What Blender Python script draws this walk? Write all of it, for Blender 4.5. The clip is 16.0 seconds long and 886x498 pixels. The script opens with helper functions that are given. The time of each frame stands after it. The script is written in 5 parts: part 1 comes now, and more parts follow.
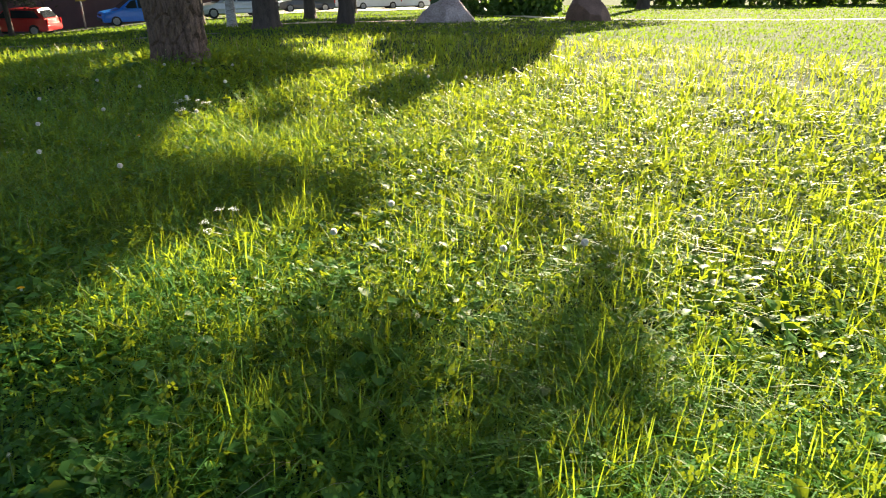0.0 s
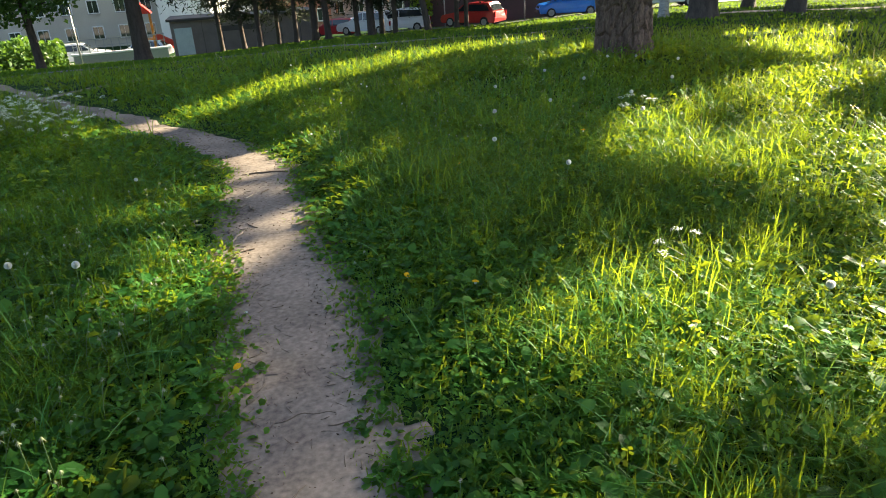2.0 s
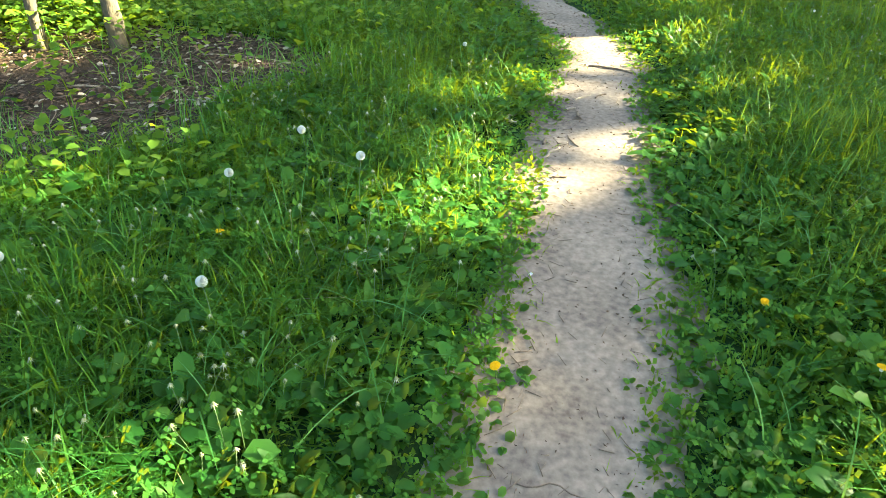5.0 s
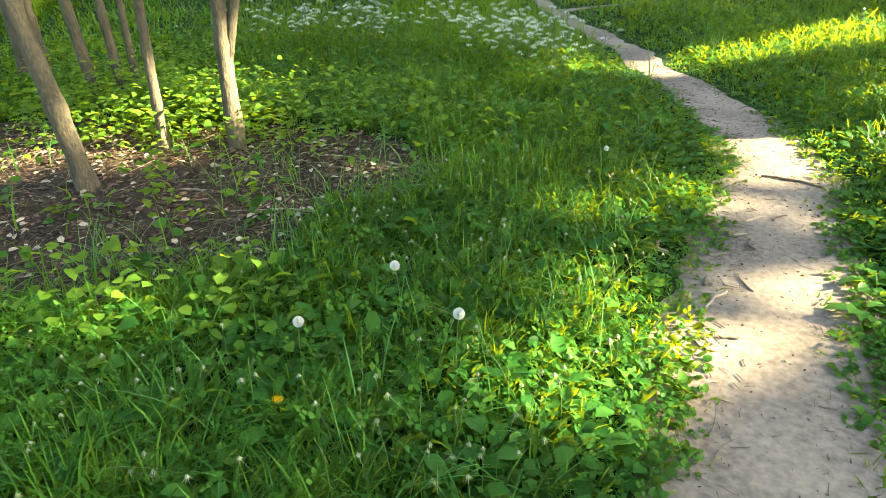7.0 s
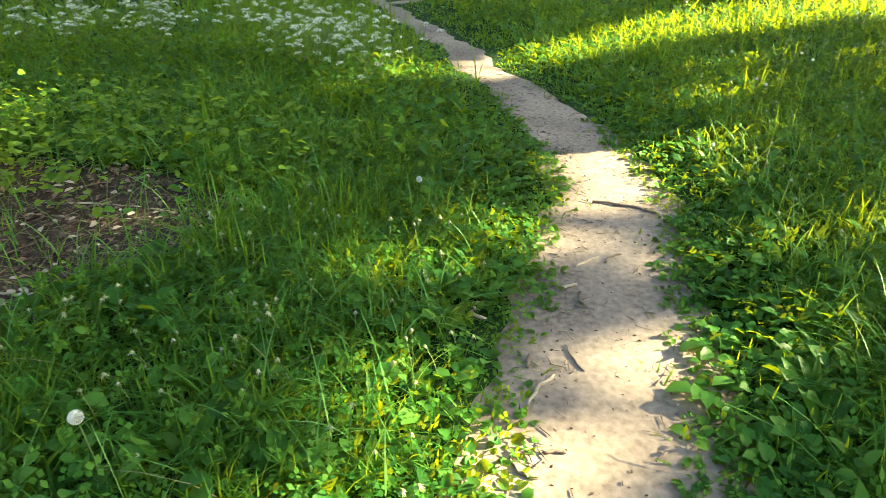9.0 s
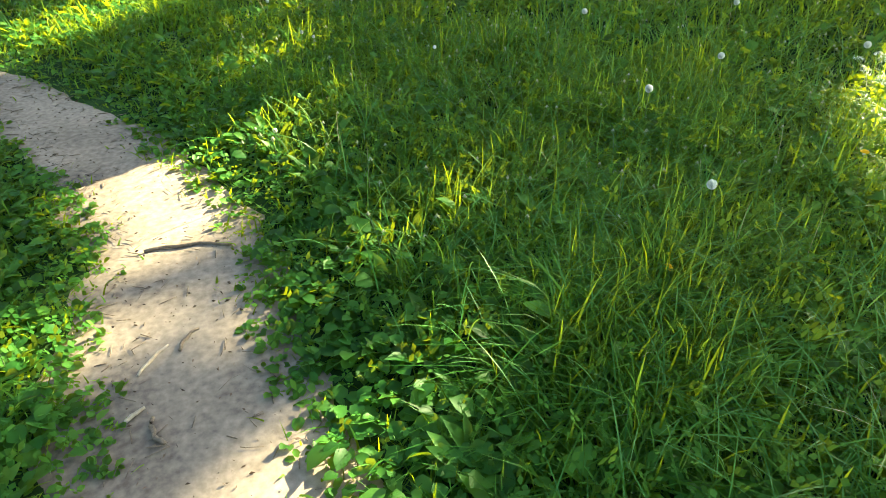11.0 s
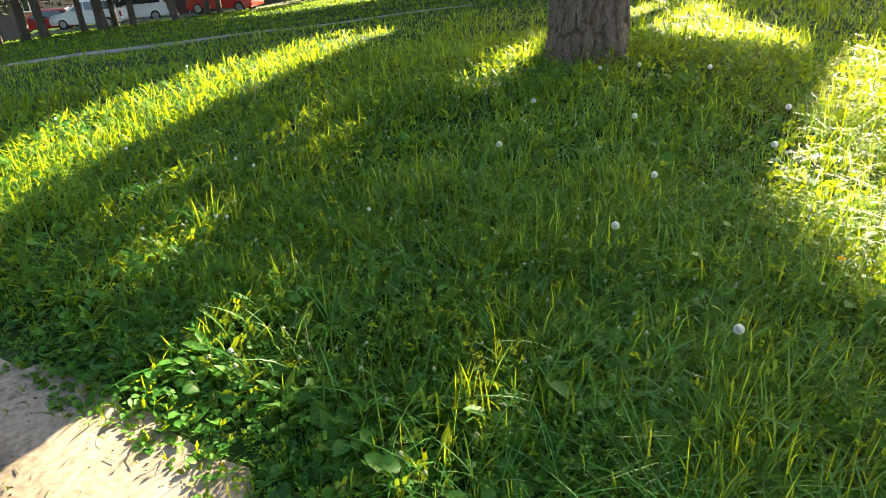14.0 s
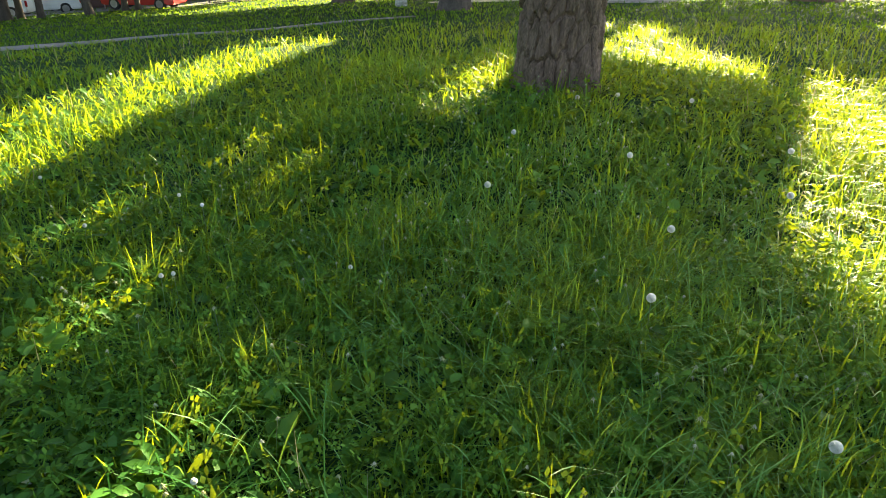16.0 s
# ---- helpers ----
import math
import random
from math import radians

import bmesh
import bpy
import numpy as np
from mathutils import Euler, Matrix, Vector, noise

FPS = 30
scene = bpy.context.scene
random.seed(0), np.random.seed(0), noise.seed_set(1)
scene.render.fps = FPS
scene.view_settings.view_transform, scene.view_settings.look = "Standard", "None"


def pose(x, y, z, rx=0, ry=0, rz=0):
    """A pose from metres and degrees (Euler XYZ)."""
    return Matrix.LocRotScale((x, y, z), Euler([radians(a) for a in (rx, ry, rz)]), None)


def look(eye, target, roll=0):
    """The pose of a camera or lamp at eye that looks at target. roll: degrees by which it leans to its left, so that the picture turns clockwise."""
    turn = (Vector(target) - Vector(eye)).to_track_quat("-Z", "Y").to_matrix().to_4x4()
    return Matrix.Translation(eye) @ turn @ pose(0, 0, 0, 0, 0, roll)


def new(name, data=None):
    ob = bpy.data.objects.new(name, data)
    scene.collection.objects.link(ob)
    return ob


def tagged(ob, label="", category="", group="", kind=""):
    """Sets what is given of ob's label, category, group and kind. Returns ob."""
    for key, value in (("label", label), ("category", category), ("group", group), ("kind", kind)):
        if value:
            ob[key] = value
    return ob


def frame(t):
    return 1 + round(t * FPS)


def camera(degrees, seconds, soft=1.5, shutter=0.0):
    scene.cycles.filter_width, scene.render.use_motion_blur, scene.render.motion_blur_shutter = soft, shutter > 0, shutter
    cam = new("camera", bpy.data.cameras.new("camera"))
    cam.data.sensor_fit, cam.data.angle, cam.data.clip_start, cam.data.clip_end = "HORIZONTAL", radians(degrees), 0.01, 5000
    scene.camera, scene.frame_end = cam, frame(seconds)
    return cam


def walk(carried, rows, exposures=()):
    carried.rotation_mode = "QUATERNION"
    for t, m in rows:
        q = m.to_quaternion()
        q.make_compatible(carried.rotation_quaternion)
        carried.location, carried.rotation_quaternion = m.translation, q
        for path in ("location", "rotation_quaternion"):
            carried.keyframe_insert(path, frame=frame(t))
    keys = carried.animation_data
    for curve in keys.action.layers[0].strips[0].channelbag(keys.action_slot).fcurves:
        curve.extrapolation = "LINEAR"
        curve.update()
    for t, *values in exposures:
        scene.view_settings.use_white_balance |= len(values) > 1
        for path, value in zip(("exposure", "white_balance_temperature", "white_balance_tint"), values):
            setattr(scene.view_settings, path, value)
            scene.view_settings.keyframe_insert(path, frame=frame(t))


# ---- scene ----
cam = camera(68.0, 16.0, soft=0.8, shutter=0.1)
PATH = [
    (0, (0.761, -1.214, 1.53), (2.02, 0.118, 0.729), 0.4),
    (0.5, (0.703, -1.089, 1.533), (1.717, 0.435, 0.727), -0.5),
    (1, (0.739, -0.886, 1.538), (1.433, 0.841, 0.805), -4.7),
    (1.5, (0.738, -0.753, 1.528), (1.227, 1.022, 0.748), -4.5),
    (2, (0.659, -0.59, 1.5), (0.929, 1.223, 0.7), -3.2),
    (2.5, (0.56, -0.405, 1.493), (0.712, 1.338, 0.524), 1.0),
    (3, (0.516, -0.252, 1.47), (0.476, 1.474, 0.462), -0.2),
    (3.5, (0.552, -0.097, 1.468), (0.28, 1.556, 0.375), -0.8),
    (3.7, (0.514, -0.044, 1.466), (0.17, 1.555, 0.315), -0.1),
    (5.8, (0.452, 0.591, 1.421), (-0.356, 2.102, 0.39), -2.2),
    (6, (0.435, 0.645, 1.413), (-0.451, 2.143, 0.426), -3.0),
    (6.5, (0.317, 0.849, 1.412), (-0.582, 2.399, 0.524), -1.9),
    (7, (0.251, 1.009, 1.389), (-0.715, 2.487, 0.449), -2.1),
    (7.5, (0.282, 1.264, 1.399), (-0.701, 2.785, 0.547), -1.2),
    (8, (0.312, 1.422, 1.389), (-0.611, 2.969, 0.52), -3.8),
    (8.5, (0.214, 1.649, 1.367), (-0.607, 3.261, 0.514), -1.6),
    (9, (0.227, 1.804, 1.357), (-0.384, 3.437, 0.377), -0.5),
    (9.5, (0.31, 2.07, 1.342), (0.08, 3.764, 0.303), -3.1),
    (10, (0.378, 2.249, 1.305), (0.497, 3.908, 0.192), -2.3),
    (10.2, (0.38, 2.33, 1.295), (0.63, 3.967, 0.174), -1.0),
    (12.3, (0.35, 2.964, 1.464), (1.125, 4.42, 0.333), -3.3),
    (12.5, (0.333, 3.005, 1.482), (1.217, 4.407, 0.363), -3.4),
    (13, (0.195, 3.101, 1.47), (1.146, 4.527, 0.439), -2.6),
    (13.5, (0.115, 3.154, 1.48), (1.084, 4.65, 0.574), -1.5),
    (14, (0.112, 3.218, 1.475), (1.004, 4.771, 0.586), -3.5),
    (14.5, (0.133, 3.413, 1.478), (1.044, 4.938, 0.558), -3.8),
    (15, (0.203, 3.491, 1.479), (1.134, 5.01, 0.571), -3.6),
    (15.5, (0.208, 3.628, 1.488), (1.202, 5.12, 0.602), -1.9),
    (16, (0.148, 3.852, 1.486), (1.236, 5.285, 0.612), 0.3),
]
EXPOSURES = [(0, 2.5, 6700, 14), (1.0, 2.65, 6500, 17), (1.6, 2.75, 6500, 16), (2.1, 2.8, 6500, 7), (2.6, 3.6, 6400, -3), (3.5, 4.05, 6400, -7), (6.0, 4.15, 7400, 0), (7.0, 4.0, 7500, 0), (9.0, 3.8, 7600, 0), (10.2, 3.75, 7500, -1), (12.3, 3.9, 7000, -7), (13.0, 3.85, 7200, -1), (13.6, 3.65, 7300, 3), (14.2, 3.52, 7400, 5), (16.0, 3.52, 7400, 5)]
walk(cam, [(t, look(eye, target, roll)) for t, eye, target, roll in PATH], EXPOSURES)

# ---- light ----
SUN_AZ, SUN_EL = 65.0, 24.0
sa, se = radians(SUN_AZ), radians(SUN_EL)
SUN = Vector((math.sin(sa) * math.cos(se), math.cos(sa) * math.cos(se), math.sin(se)))
world = bpy.data.worlds.new("sky")
scene.world = world
world.use_nodes = True
wn = world.node_tree
sky = wn.nodes.new("ShaderNodeTexSky")
sky.sky_type = "NISHITA"
sky.sun_disc = False
sky.sun_elevation = se
sky.sun_rotation = sa
sky.dust_density = 2.0
sky.ozone_density = 0.8
wn.links.new(sky.outputs[0], wn.nodes["Background"].inputs[0])
wn.nodes["Background"].inputs[1].default_value = 0.045
sun_data = bpy.data.lights.new("sun", "SUN")
sun_data.energy = 5.0
sun_data.angle = radians(0.25)
sun_data.color = (1.0, 0.86, 0.6)
sun = new("sun", sun_data)
sun.matrix_world = look(tuple(SUN * 60), (0, 0, 0))

# ---- materials ----


def mat(name, c1, c2, scale=6.0, rough=0.8, bump=0.0, fine=60.0, metal=0.0, detail=6.0, coat=0.0, spec=0.5, stretch=None):
    """Two colours mixed by a coarse and a fine noise, with relief."""
    m = bpy.data.materials.new(name)
    m.use_nodes = True
    n, l = m.node_tree.nodes, m.node_tree.links
    b = n["Principled BSDF"]
    co = n.new("ShaderNodeTexCoord")
    mp = n.new("ShaderNodeMapping")
    if stretch:
        mp.inputs["Scale"].default_value = stretch
    l.new(co.outputs["Object"], mp.inputs[0])
    a, f = n.new("ShaderNodeTexNoise"), n.new("ShaderNodeTexNoise")
    a.inputs["Scale"].default_value, a.inputs["Detail"].default_value = scale, detail
    f.inputs["Scale"].default_value, f.inputs["Detail"].default_value = fine, 4.0
    l.new(mp.outputs[0], a.inputs[0])
    l.new(mp.outputs[0], f.inputs[0])
    mx = n.new("ShaderNodeMath")
    mx.operation = "MULTIPLY_ADD"
    mx.inputs[1].default_value = 0.5
    half = n.new("ShaderNodeMath")
    half.operation = "MULTIPLY"
    half.inputs[1].default_value = 0.5
    l.new(f.outputs[0], half.inputs[0])
    l.new(a.outputs[0], mx.inputs[0])
    l.new(half.outputs[0], mx.inputs[2])
    r = n.new("ShaderNodeValToRGB")
    r.color_ramp.elements[0].position, r.color_ramp.elements[1].position = 0.33, 0.67
    r.color_ramp.elements[0].color, r.color_ramp.elements[1].color = (*c1, 1), (*c2, 1)
    l.new(mx.outputs[0], r.inputs[0])
    l.new(r.outputs[0], b.inputs["Base Color"])
    b.inputs["Roughness"].default_value = rough
    b.inputs["Metallic"].default_value = metal
    b.inputs["Coat Weight"].default_value = coat
    b.inputs["Specular IOR Level"].default_value = spec
    if bump:
        bp = n.new("ShaderNodeBump")
        bp.inputs["Strength"].default_value = bump
        bp.inputs["Distance"].default_value = 0.02
        l.new(mx.outputs[0], bp.inputs["Height"])
        l.new(bp.outputs[0], b.inputs["Normal"])
    return m


def leaf_mat(name, colours, through_col, mix=0.4, rough=0.45, spec=0.4, patch=0.5):
    """A leaf: gloss on top, light coming through; colour varies leaf by leaf and in wide patches."""
    m = bpy.data.materials.new(name)
    m.use_nodes = True
    n, l = m.node_tree.nodes, m.node_tree.links
    b, out = n["Principled BSDF"], n["Material Output"]
    geo = n.new("ShaderNodeNewGeometry")
    co = n.new("ShaderNodeTexCoord")
    noi = n.new("ShaderNodeTexNoise")
    noi.inputs["Scale"].default_value = patch
    noi.inputs["Detail"].default_value = 3.0
    l.new(co.outputs["Object"], noi.inputs[0])
    add = n.new("ShaderNodeMath")
    add.operation = "MULTIPLY_ADD"
    add.inputs[1].default_value = 0.55
    l.new(geo.outputs["Random Per Island"], add.inputs[0])
    sc = n.new("ShaderNodeMath")
    sc.operation = "MULTIPLY"
    sc.inputs[1].default_value = 0.45
    l.new(noi.outputs[0], sc.inputs[0])
    l.new(sc.outputs[0], add.inputs[2])
    r = n.new("ShaderNodeValToRGB")
    el = r.color_ramp.elements
    el[0].color, el[1].color = (*colours[0], 1), (*colours[-1], 1)
    el[0].position, el[1].position = 0.1, 0.9
    for i, c in enumerate(colours[1:-1]):
        e = el.new(0.1 + 0.8 * (i + 1) / (len(colours) - 1))
        e.color = (*c, 1)
    l.new(add.outputs[0], r.inputs[0])
    l.new(r.outputs[0], b.inputs["Base Color"])
    b.inputs["Roughness"].default_value = rough
    b.inputs["Specular IOR Level"].default_value = spec
    t = n.new("ShaderNodeBsdfTranslucent")
    tm = n.new("ShaderNodeMix")
    tm.data_type = "RGBA"
    tm.blend_type = "MIX"
    tm.inputs[0].default_value = 0.6
    l.new(r.outputs[0], tm.inputs[6])
    tm.inputs[7].default_value = (*through_col, 1)
    l.new(tm.outputs[2], t.inputs[0])
    sh = n.new("ShaderNodeMixShader")
    sh.inputs[0].default_value = mix
    l.new(b.outputs[0], sh.inputs[1])
    l.new(t.outputs[0], sh.inputs[2])
    l.new(sh.outputs[0], out.inputs[0])
    return m


def glass_mat(name):
    m = bpy.data.materials.new(name)
    m.use_nodes = True
    b = m.node_tree.nodes["Principled BSDF"]
    b.inputs["Base Color"].default_value = (0.02, 0.025, 0.03, 1)
    b.inputs["Roughness"].default_value = 0.04
    b.inputs["Specular IOR Level"].default_value = 0.8
    return m


GRASS = leaf_mat("grass_blade", [(0.003, 0.018, 0.005), (0.015, 0.08, 0.016), (0.04, 0.16, 0.03), (0.14, 0.33, 0.066)], (0.56, 0.66, 0.012), 0.51, 0.43, 0.07)
GRASS_FAR = leaf_mat("meadow_grass", [(0.012, 0.06, 0.012), (0.022, 0.09, 0.018), (0.045, 0.12, 0.024)], (0.3, 0.44, 0.02), 0.5, 0.6, 0.04)
DRY = leaf_mat("dry_stalk", [(0.2, 0.17, 0.07), (0.3, 0.26, 0.12), (0.36, 0.33, 0.2)], (0.5, 0.42, 0.2), 0.3)
HERB = leaf_mat("herb_leaf", [(0.005, 0.032, 0.008), (0.024, 0.11, 0.02), (0.095, 0.24, 0.042)], (0.52, 0.6, 0.01), 0.38, 0.46, 0.1)
CLOVER = leaf_mat("clover_leaf", [(0.004, 0.032, 0.008), (0.026, 0.115, 0.02), (0.105, 0.26, 0.048)], (0.54, 0.6, 0.01), 0.41, 0.55, 0.045)
SHRUB = leaf_mat("shrub_leaf", [(0.05, 0.13, 0.02), (0.09, 0.2, 0.028), (0.14, 0.25, 0.035)], (0.56, 0.64, 0.02), 0.55, 0.5, 0.12)
CROWN = leaf_mat("crown_leaf", [(0.03, 0.08, 0.015), (0.05, 0.12, 0.02), (0.07, 0.15, 0.025)], (0.2, 0.34, 0.02), 0.35)
NEEDLE = leaf_mat("spruce_needle", [(0.016, 0.022, 0.012), (0.026, 0.034, 0.018), (0.045, 0.052, 0.026)], (0.07, 0.1, 0.03), 0.2, 0.7, 0.2)
FLUFF = leaf_mat("seed_fluff", [(0.7, 0.7, 0.66), (0.8, 0.8, 0.76)], (0.85, 0.85, 0.8), 0.6, 0.9, 0.1)
PETAL = leaf_mat("white_petal", [(0.62, 0.66, 0.58), (0.8, 0.82, 0.76)], (0.75, 0.78, 0.7), 0.4, 0.8, 0.1)
TUSSOCK = leaf_mat("tussock_blade", [(0.014, 0.085, 0.018), (0.058, 0.19, 0.042), (0.18, 0.36, 0.1)], (0.38, 0.55, 0.025), 0.37, 0.4, 0.15)
YELLOW = leaf_mat("yellow_petal", [(0.7, 0.4, 0.01), (0.8, 0.5, 0.02)], (0.8, 0.55, 0.02), 0.3, 0.7, 0.1)
STEM = leaf_mat("flower_stem", [(0.08, 0.14, 0.04), (0.14, 0.18, 0.06)], (0.3, 0.4, 0.1), 0.2)
SPENT = leaf_mat("spent_bract", [(0.14, 0.2, 0.07), (0.3, 0.32, 0.17), (0.5, 0.48, 0.36)], (0.4, 0.42, 0.18), 0.25, 0.7, 0.1)
SOIL = mat("turf_soil", (0.01, 0.028, 0.008), (0.03, 0.065, 0.018), 3.0, 0.95, 0.6, 45.0, spec=0.05)
DIRT = mat("trodden_dirt", (0.105, 0.085, 0.072), (0.31, 0.258, 0.212), 2.2, 0.92, 0.12, 40.0, spec=0.15, detail=9.0)
LITTER = mat("needle_litter", (0.022, 0.015, 0.011), (0.085, 0.06, 0.045), 7.0, 0.95, 0.9, 80.0, spec=0.15)
GRAVEL = mat("gravel_path", (0.1, 0.092, 0.088), (0.2, 0.185, 0.17), 1.2, 0.9, 0.4, 40.0)
SAND = mat("sandy_track", (0.36, 0.3, 0.22), (0.5, 0.43, 0.33), 1.0, 0.95, 0.3, 30.0)
ASPHALT = mat("asphalt", (0.045, 0.045, 0.048), (0.08, 0.08, 0.082), 0.8, 0.85, 0.3, 60.0)
PAVING = mat("concrete_paving", (0.3, 0.3, 0.29), (0.42, 0.42, 0.4), 0.9, 0.85, 0.2, 30.0)
TWIG = mat("dead_twig", (0.09, 0.065, 0.045), (0.2, 0.15, 0.11), 20.0, 0.85, 0.5, 120.0)
CHIP = mat("pale_wood_chip", (0.26, 0.21, 0.15), (0.42, 0.36, 0.28), 15.0, 0.9, 0.3, 90.0)
DARKLEAF = leaf_mat("dead_leaf", [(0.03, 0.02, 0.014), (0.075, 0.045, 0.03), (0.26, 0.18, 0.13)], (0.2, 0.12, 0.05), 0.12, 0.8)
PINE_BARK = mat("pine_bark", (0.04, 0.024, 0.018), (0.22, 0.145, 0.11), 9.0, 0.92, 1.0, 50.0, stretch=(1.6, 1.6, 0.35))
DARK_BARK = mat("dark_bark", (0.035, 0.026, 0.02), (0.11, 0.085, 0.07), 6.0, 0.92, 0.8, 40.0, stretch=(1.5, 1.5, 0.4))
BIRCH_BARK = mat("birch_bark", (0.08, 0.075, 0.07), (0.6, 0.58, 0.54), 5.0, 0.8, 0.4, 25.0, stretch=(0.6, 0.6, 2.5))
SAP_BARK = mat("sapling_bark", (0.03, 0.026, 0.016), (0.12, 0.1, 0.066), 12.0, 0.88, 0.8, 60.0, stretch=(1.0, 1.0, 0.4))
ROCK = mat("granite", (0.2, 0.15, 0.14), (0.6, 0.49, 0.46), 2.2, 0.85, 1.0, 18.0, spec=0.2)
ROCK_RED = mat("red_granite", (0.1, 0.055, 0.04), (0.26, 0.15, 0.11), 2.5, 0.85, 0.9, 25.0)
BRICK = mat("brick_wall", (0.085, 0.05, 0.05), (0.14, 0.08, 0.078), 1.2, 0.9, 0.3, 25.0)
CONC = mat("garage_concrete", (0.14, 0.12, 0.115), (0.25, 0.22, 0.2), 1.2, 0.9, 0.3, 20.0)
RENDERW = mat("white_render", (0.68, 0.67, 0.63), (0.8, 0.79, 0.75), 0.6, 0.85, 0.1, 12.0)
BEIGE = mat("beige_render", (0.42, 0.39, 0.34), (0.52, 0.49, 0.43), 0.6, 0.85, 0.1, 12.0)
REDWALL = mat("terracotta_render", (0.35, 0.15, 0.1), (0.45, 0.2, 0.13), 0.6, 0.85, 0.1, 12.0)
ROOFING = mat("roofing_felt", (0.05, 0.05, 0.05), (0.1, 0.095, 0.09), 2.0, 0.9, 0.2, 20.0)
DOORPAINT = mat("pale_blue_paint", (0.42, 0.53, 0.53), (0.56, 0.66, 0.65), 2.5, 0.6, 0.15, 14.0)
WHITEPAINT = mat("white_paint", (0.7, 0.71, 0.72), (0.8, 0.8, 0.8), 2.0, 0.5, 0.05, 20.0)
STEEL = mat("grey_steel", (0.3, 0.3, 0.3), (0.42, 0.42, 0.42), 4.0, 0.45, 0.05, 40.0, 0.8)
SIGNYELLOW = mat("sign_yellow", (0.34, 0.26, 0.02), (0.44, 0.34, 0.03), 3.0, 0.5, 0.05, 20.0)
PLAY_RED = mat("red_plastic", (0.6, 0.03, 0.02), (0.7, 0.06, 0.03), 3.0, 0.4, 0.02, 20.0)
PLAY_ORANGE = mat("orange_plastic", (0.75, 0.25, 0.02), (0.82, 0.32, 0.04), 3.0, 0.4, 0.02, 20.0)
CAR_RED = mat("red_car_paint", (0.42, 0.012, 0.014), (0.5, 0.02, 0.02), 1.0, 0.3, 0.0, 10.0, 0.1, coat=0.8)
CAR_BLUE = mat("blue_car_paint", (0.004, 0.15, 0.62), (0.006, 0.19, 0.7), 1.0, 0.3, 0.0, 10.0, 0.0, coat=0.5)
CAR_SILVER = mat("silver_car_paint", (0.42, 0.43, 0.45), (0.5, 0.51, 0.53), 1.0, 0.3, 0.0, 10.0, 0.6, coat=0.8)
CAR_DARK = mat("dark_car_paint", (0.03, 0.033, 0.04), (0.05, 0.053, 0.06), 1.0, 0.3, 0.0, 10.0, 0.4, coat=0.8)
CAR_WHITE = mat("white_car_paint", (0.72, 0.73, 0.75), (0.8, 0.8, 0.81), 1.0, 0.3, 0.0, 10.0, 0.0, coat=0.8)
RUBBER = mat("tyre_rubber", (0.015, 0.015, 0.015), (0.03, 0.03, 0.03), 5.0, 0.85, 0.2, 40.0)
LAMPGLASS = mat("lamp_glass", (0.6, 0.6, 0.62), (0.75, 0.75, 0.76), 5.0, 0.15, 0.0, 30.0)
TAIL = mat("tail_lamp", (0.35, 0.01, 0.01), (0.45, 0.02, 0.02), 5.0, 0.2, 0.0, 30.0)
GLASS = glass_mat("dark_window_glass")

# ---- shape helpers ----


def np_mesh(name, verts, tris, material, smooth=False):
    """A mesh from arrays of points and triangles."""
    me = bpy.data.meshes.new(name)
    verts = np.ascontiguousarray(verts, dtype=np.float32)
    tris = np.ascontiguousarray(tris, dtype=np.int32)
    me.vertices.add(len(verts))
    me.vertices.foreach_set("co", verts.ravel())
    me.loops.add(tris.size)
    me.loops.foreach_set("vertex_index", tris.ravel())
    me.polygons.add(len(tris))
    me.polygons.foreach_set("loop_start", np.arange(0, tris.size, 3, dtype=np.int32))
    me.polygons.foreach_set("loop_total", np.full(len(tris), 3, dtype=np.int32))
    if smooth:
        me.polygons.foreach_set("use_smooth", np.ones(len(tris), dtype=bool))
    me.update(calc_edges=True)
    me.materials.append(material)
    return me


def part(name, bm, material, parent=None, label=""):
    """Links a bmesh or a mesh as one object, under its thing."""
    if isinstance(bm, bpy.types.Mesh):
        me = bm
    else:
        me = bpy.data.meshes.new(name)
        bm.to_mesh(me)
        bm.free()
        me.materials.append(material)
    ob = new(name, me)
    if parent is not None:
        ob.parent = parent
    if label:
        ob["label"] = label
    return ob


def thing(name, m, label, category, group="", kind=""):
    e = new(name)
    e.empty_display_size = 0.1
    e.matrix_world = m
    return tagged(e, label, category, group, kind)


def box_bm(sx, sy, sz, x=0, y=0, z=0, bevel=0.0, bm=None):
    """A box centred at x, y with its underside at z."""
    b = bmesh.new()
    bmesh.ops.create_cube(b, size=1.0)
    bmesh.ops.scale(b, vec=(sx, sy, sz), verts=b.verts)
    if bevel:
        bmesh.ops.bevel(b, geom=b.edges, offset=bevel, segments=2, affect="EDGES")
    bmesh.ops.translate(b, vec=(x, y, z + sz / 2), verts=b.verts)
    if bm is None:
        return b
    me = bpy.data.meshes.new("tmp")
    b.to_mesh(me)
    b.free()
    bm.from_mesh(me)
    bpy.data.meshes.remove(me)
    return bm


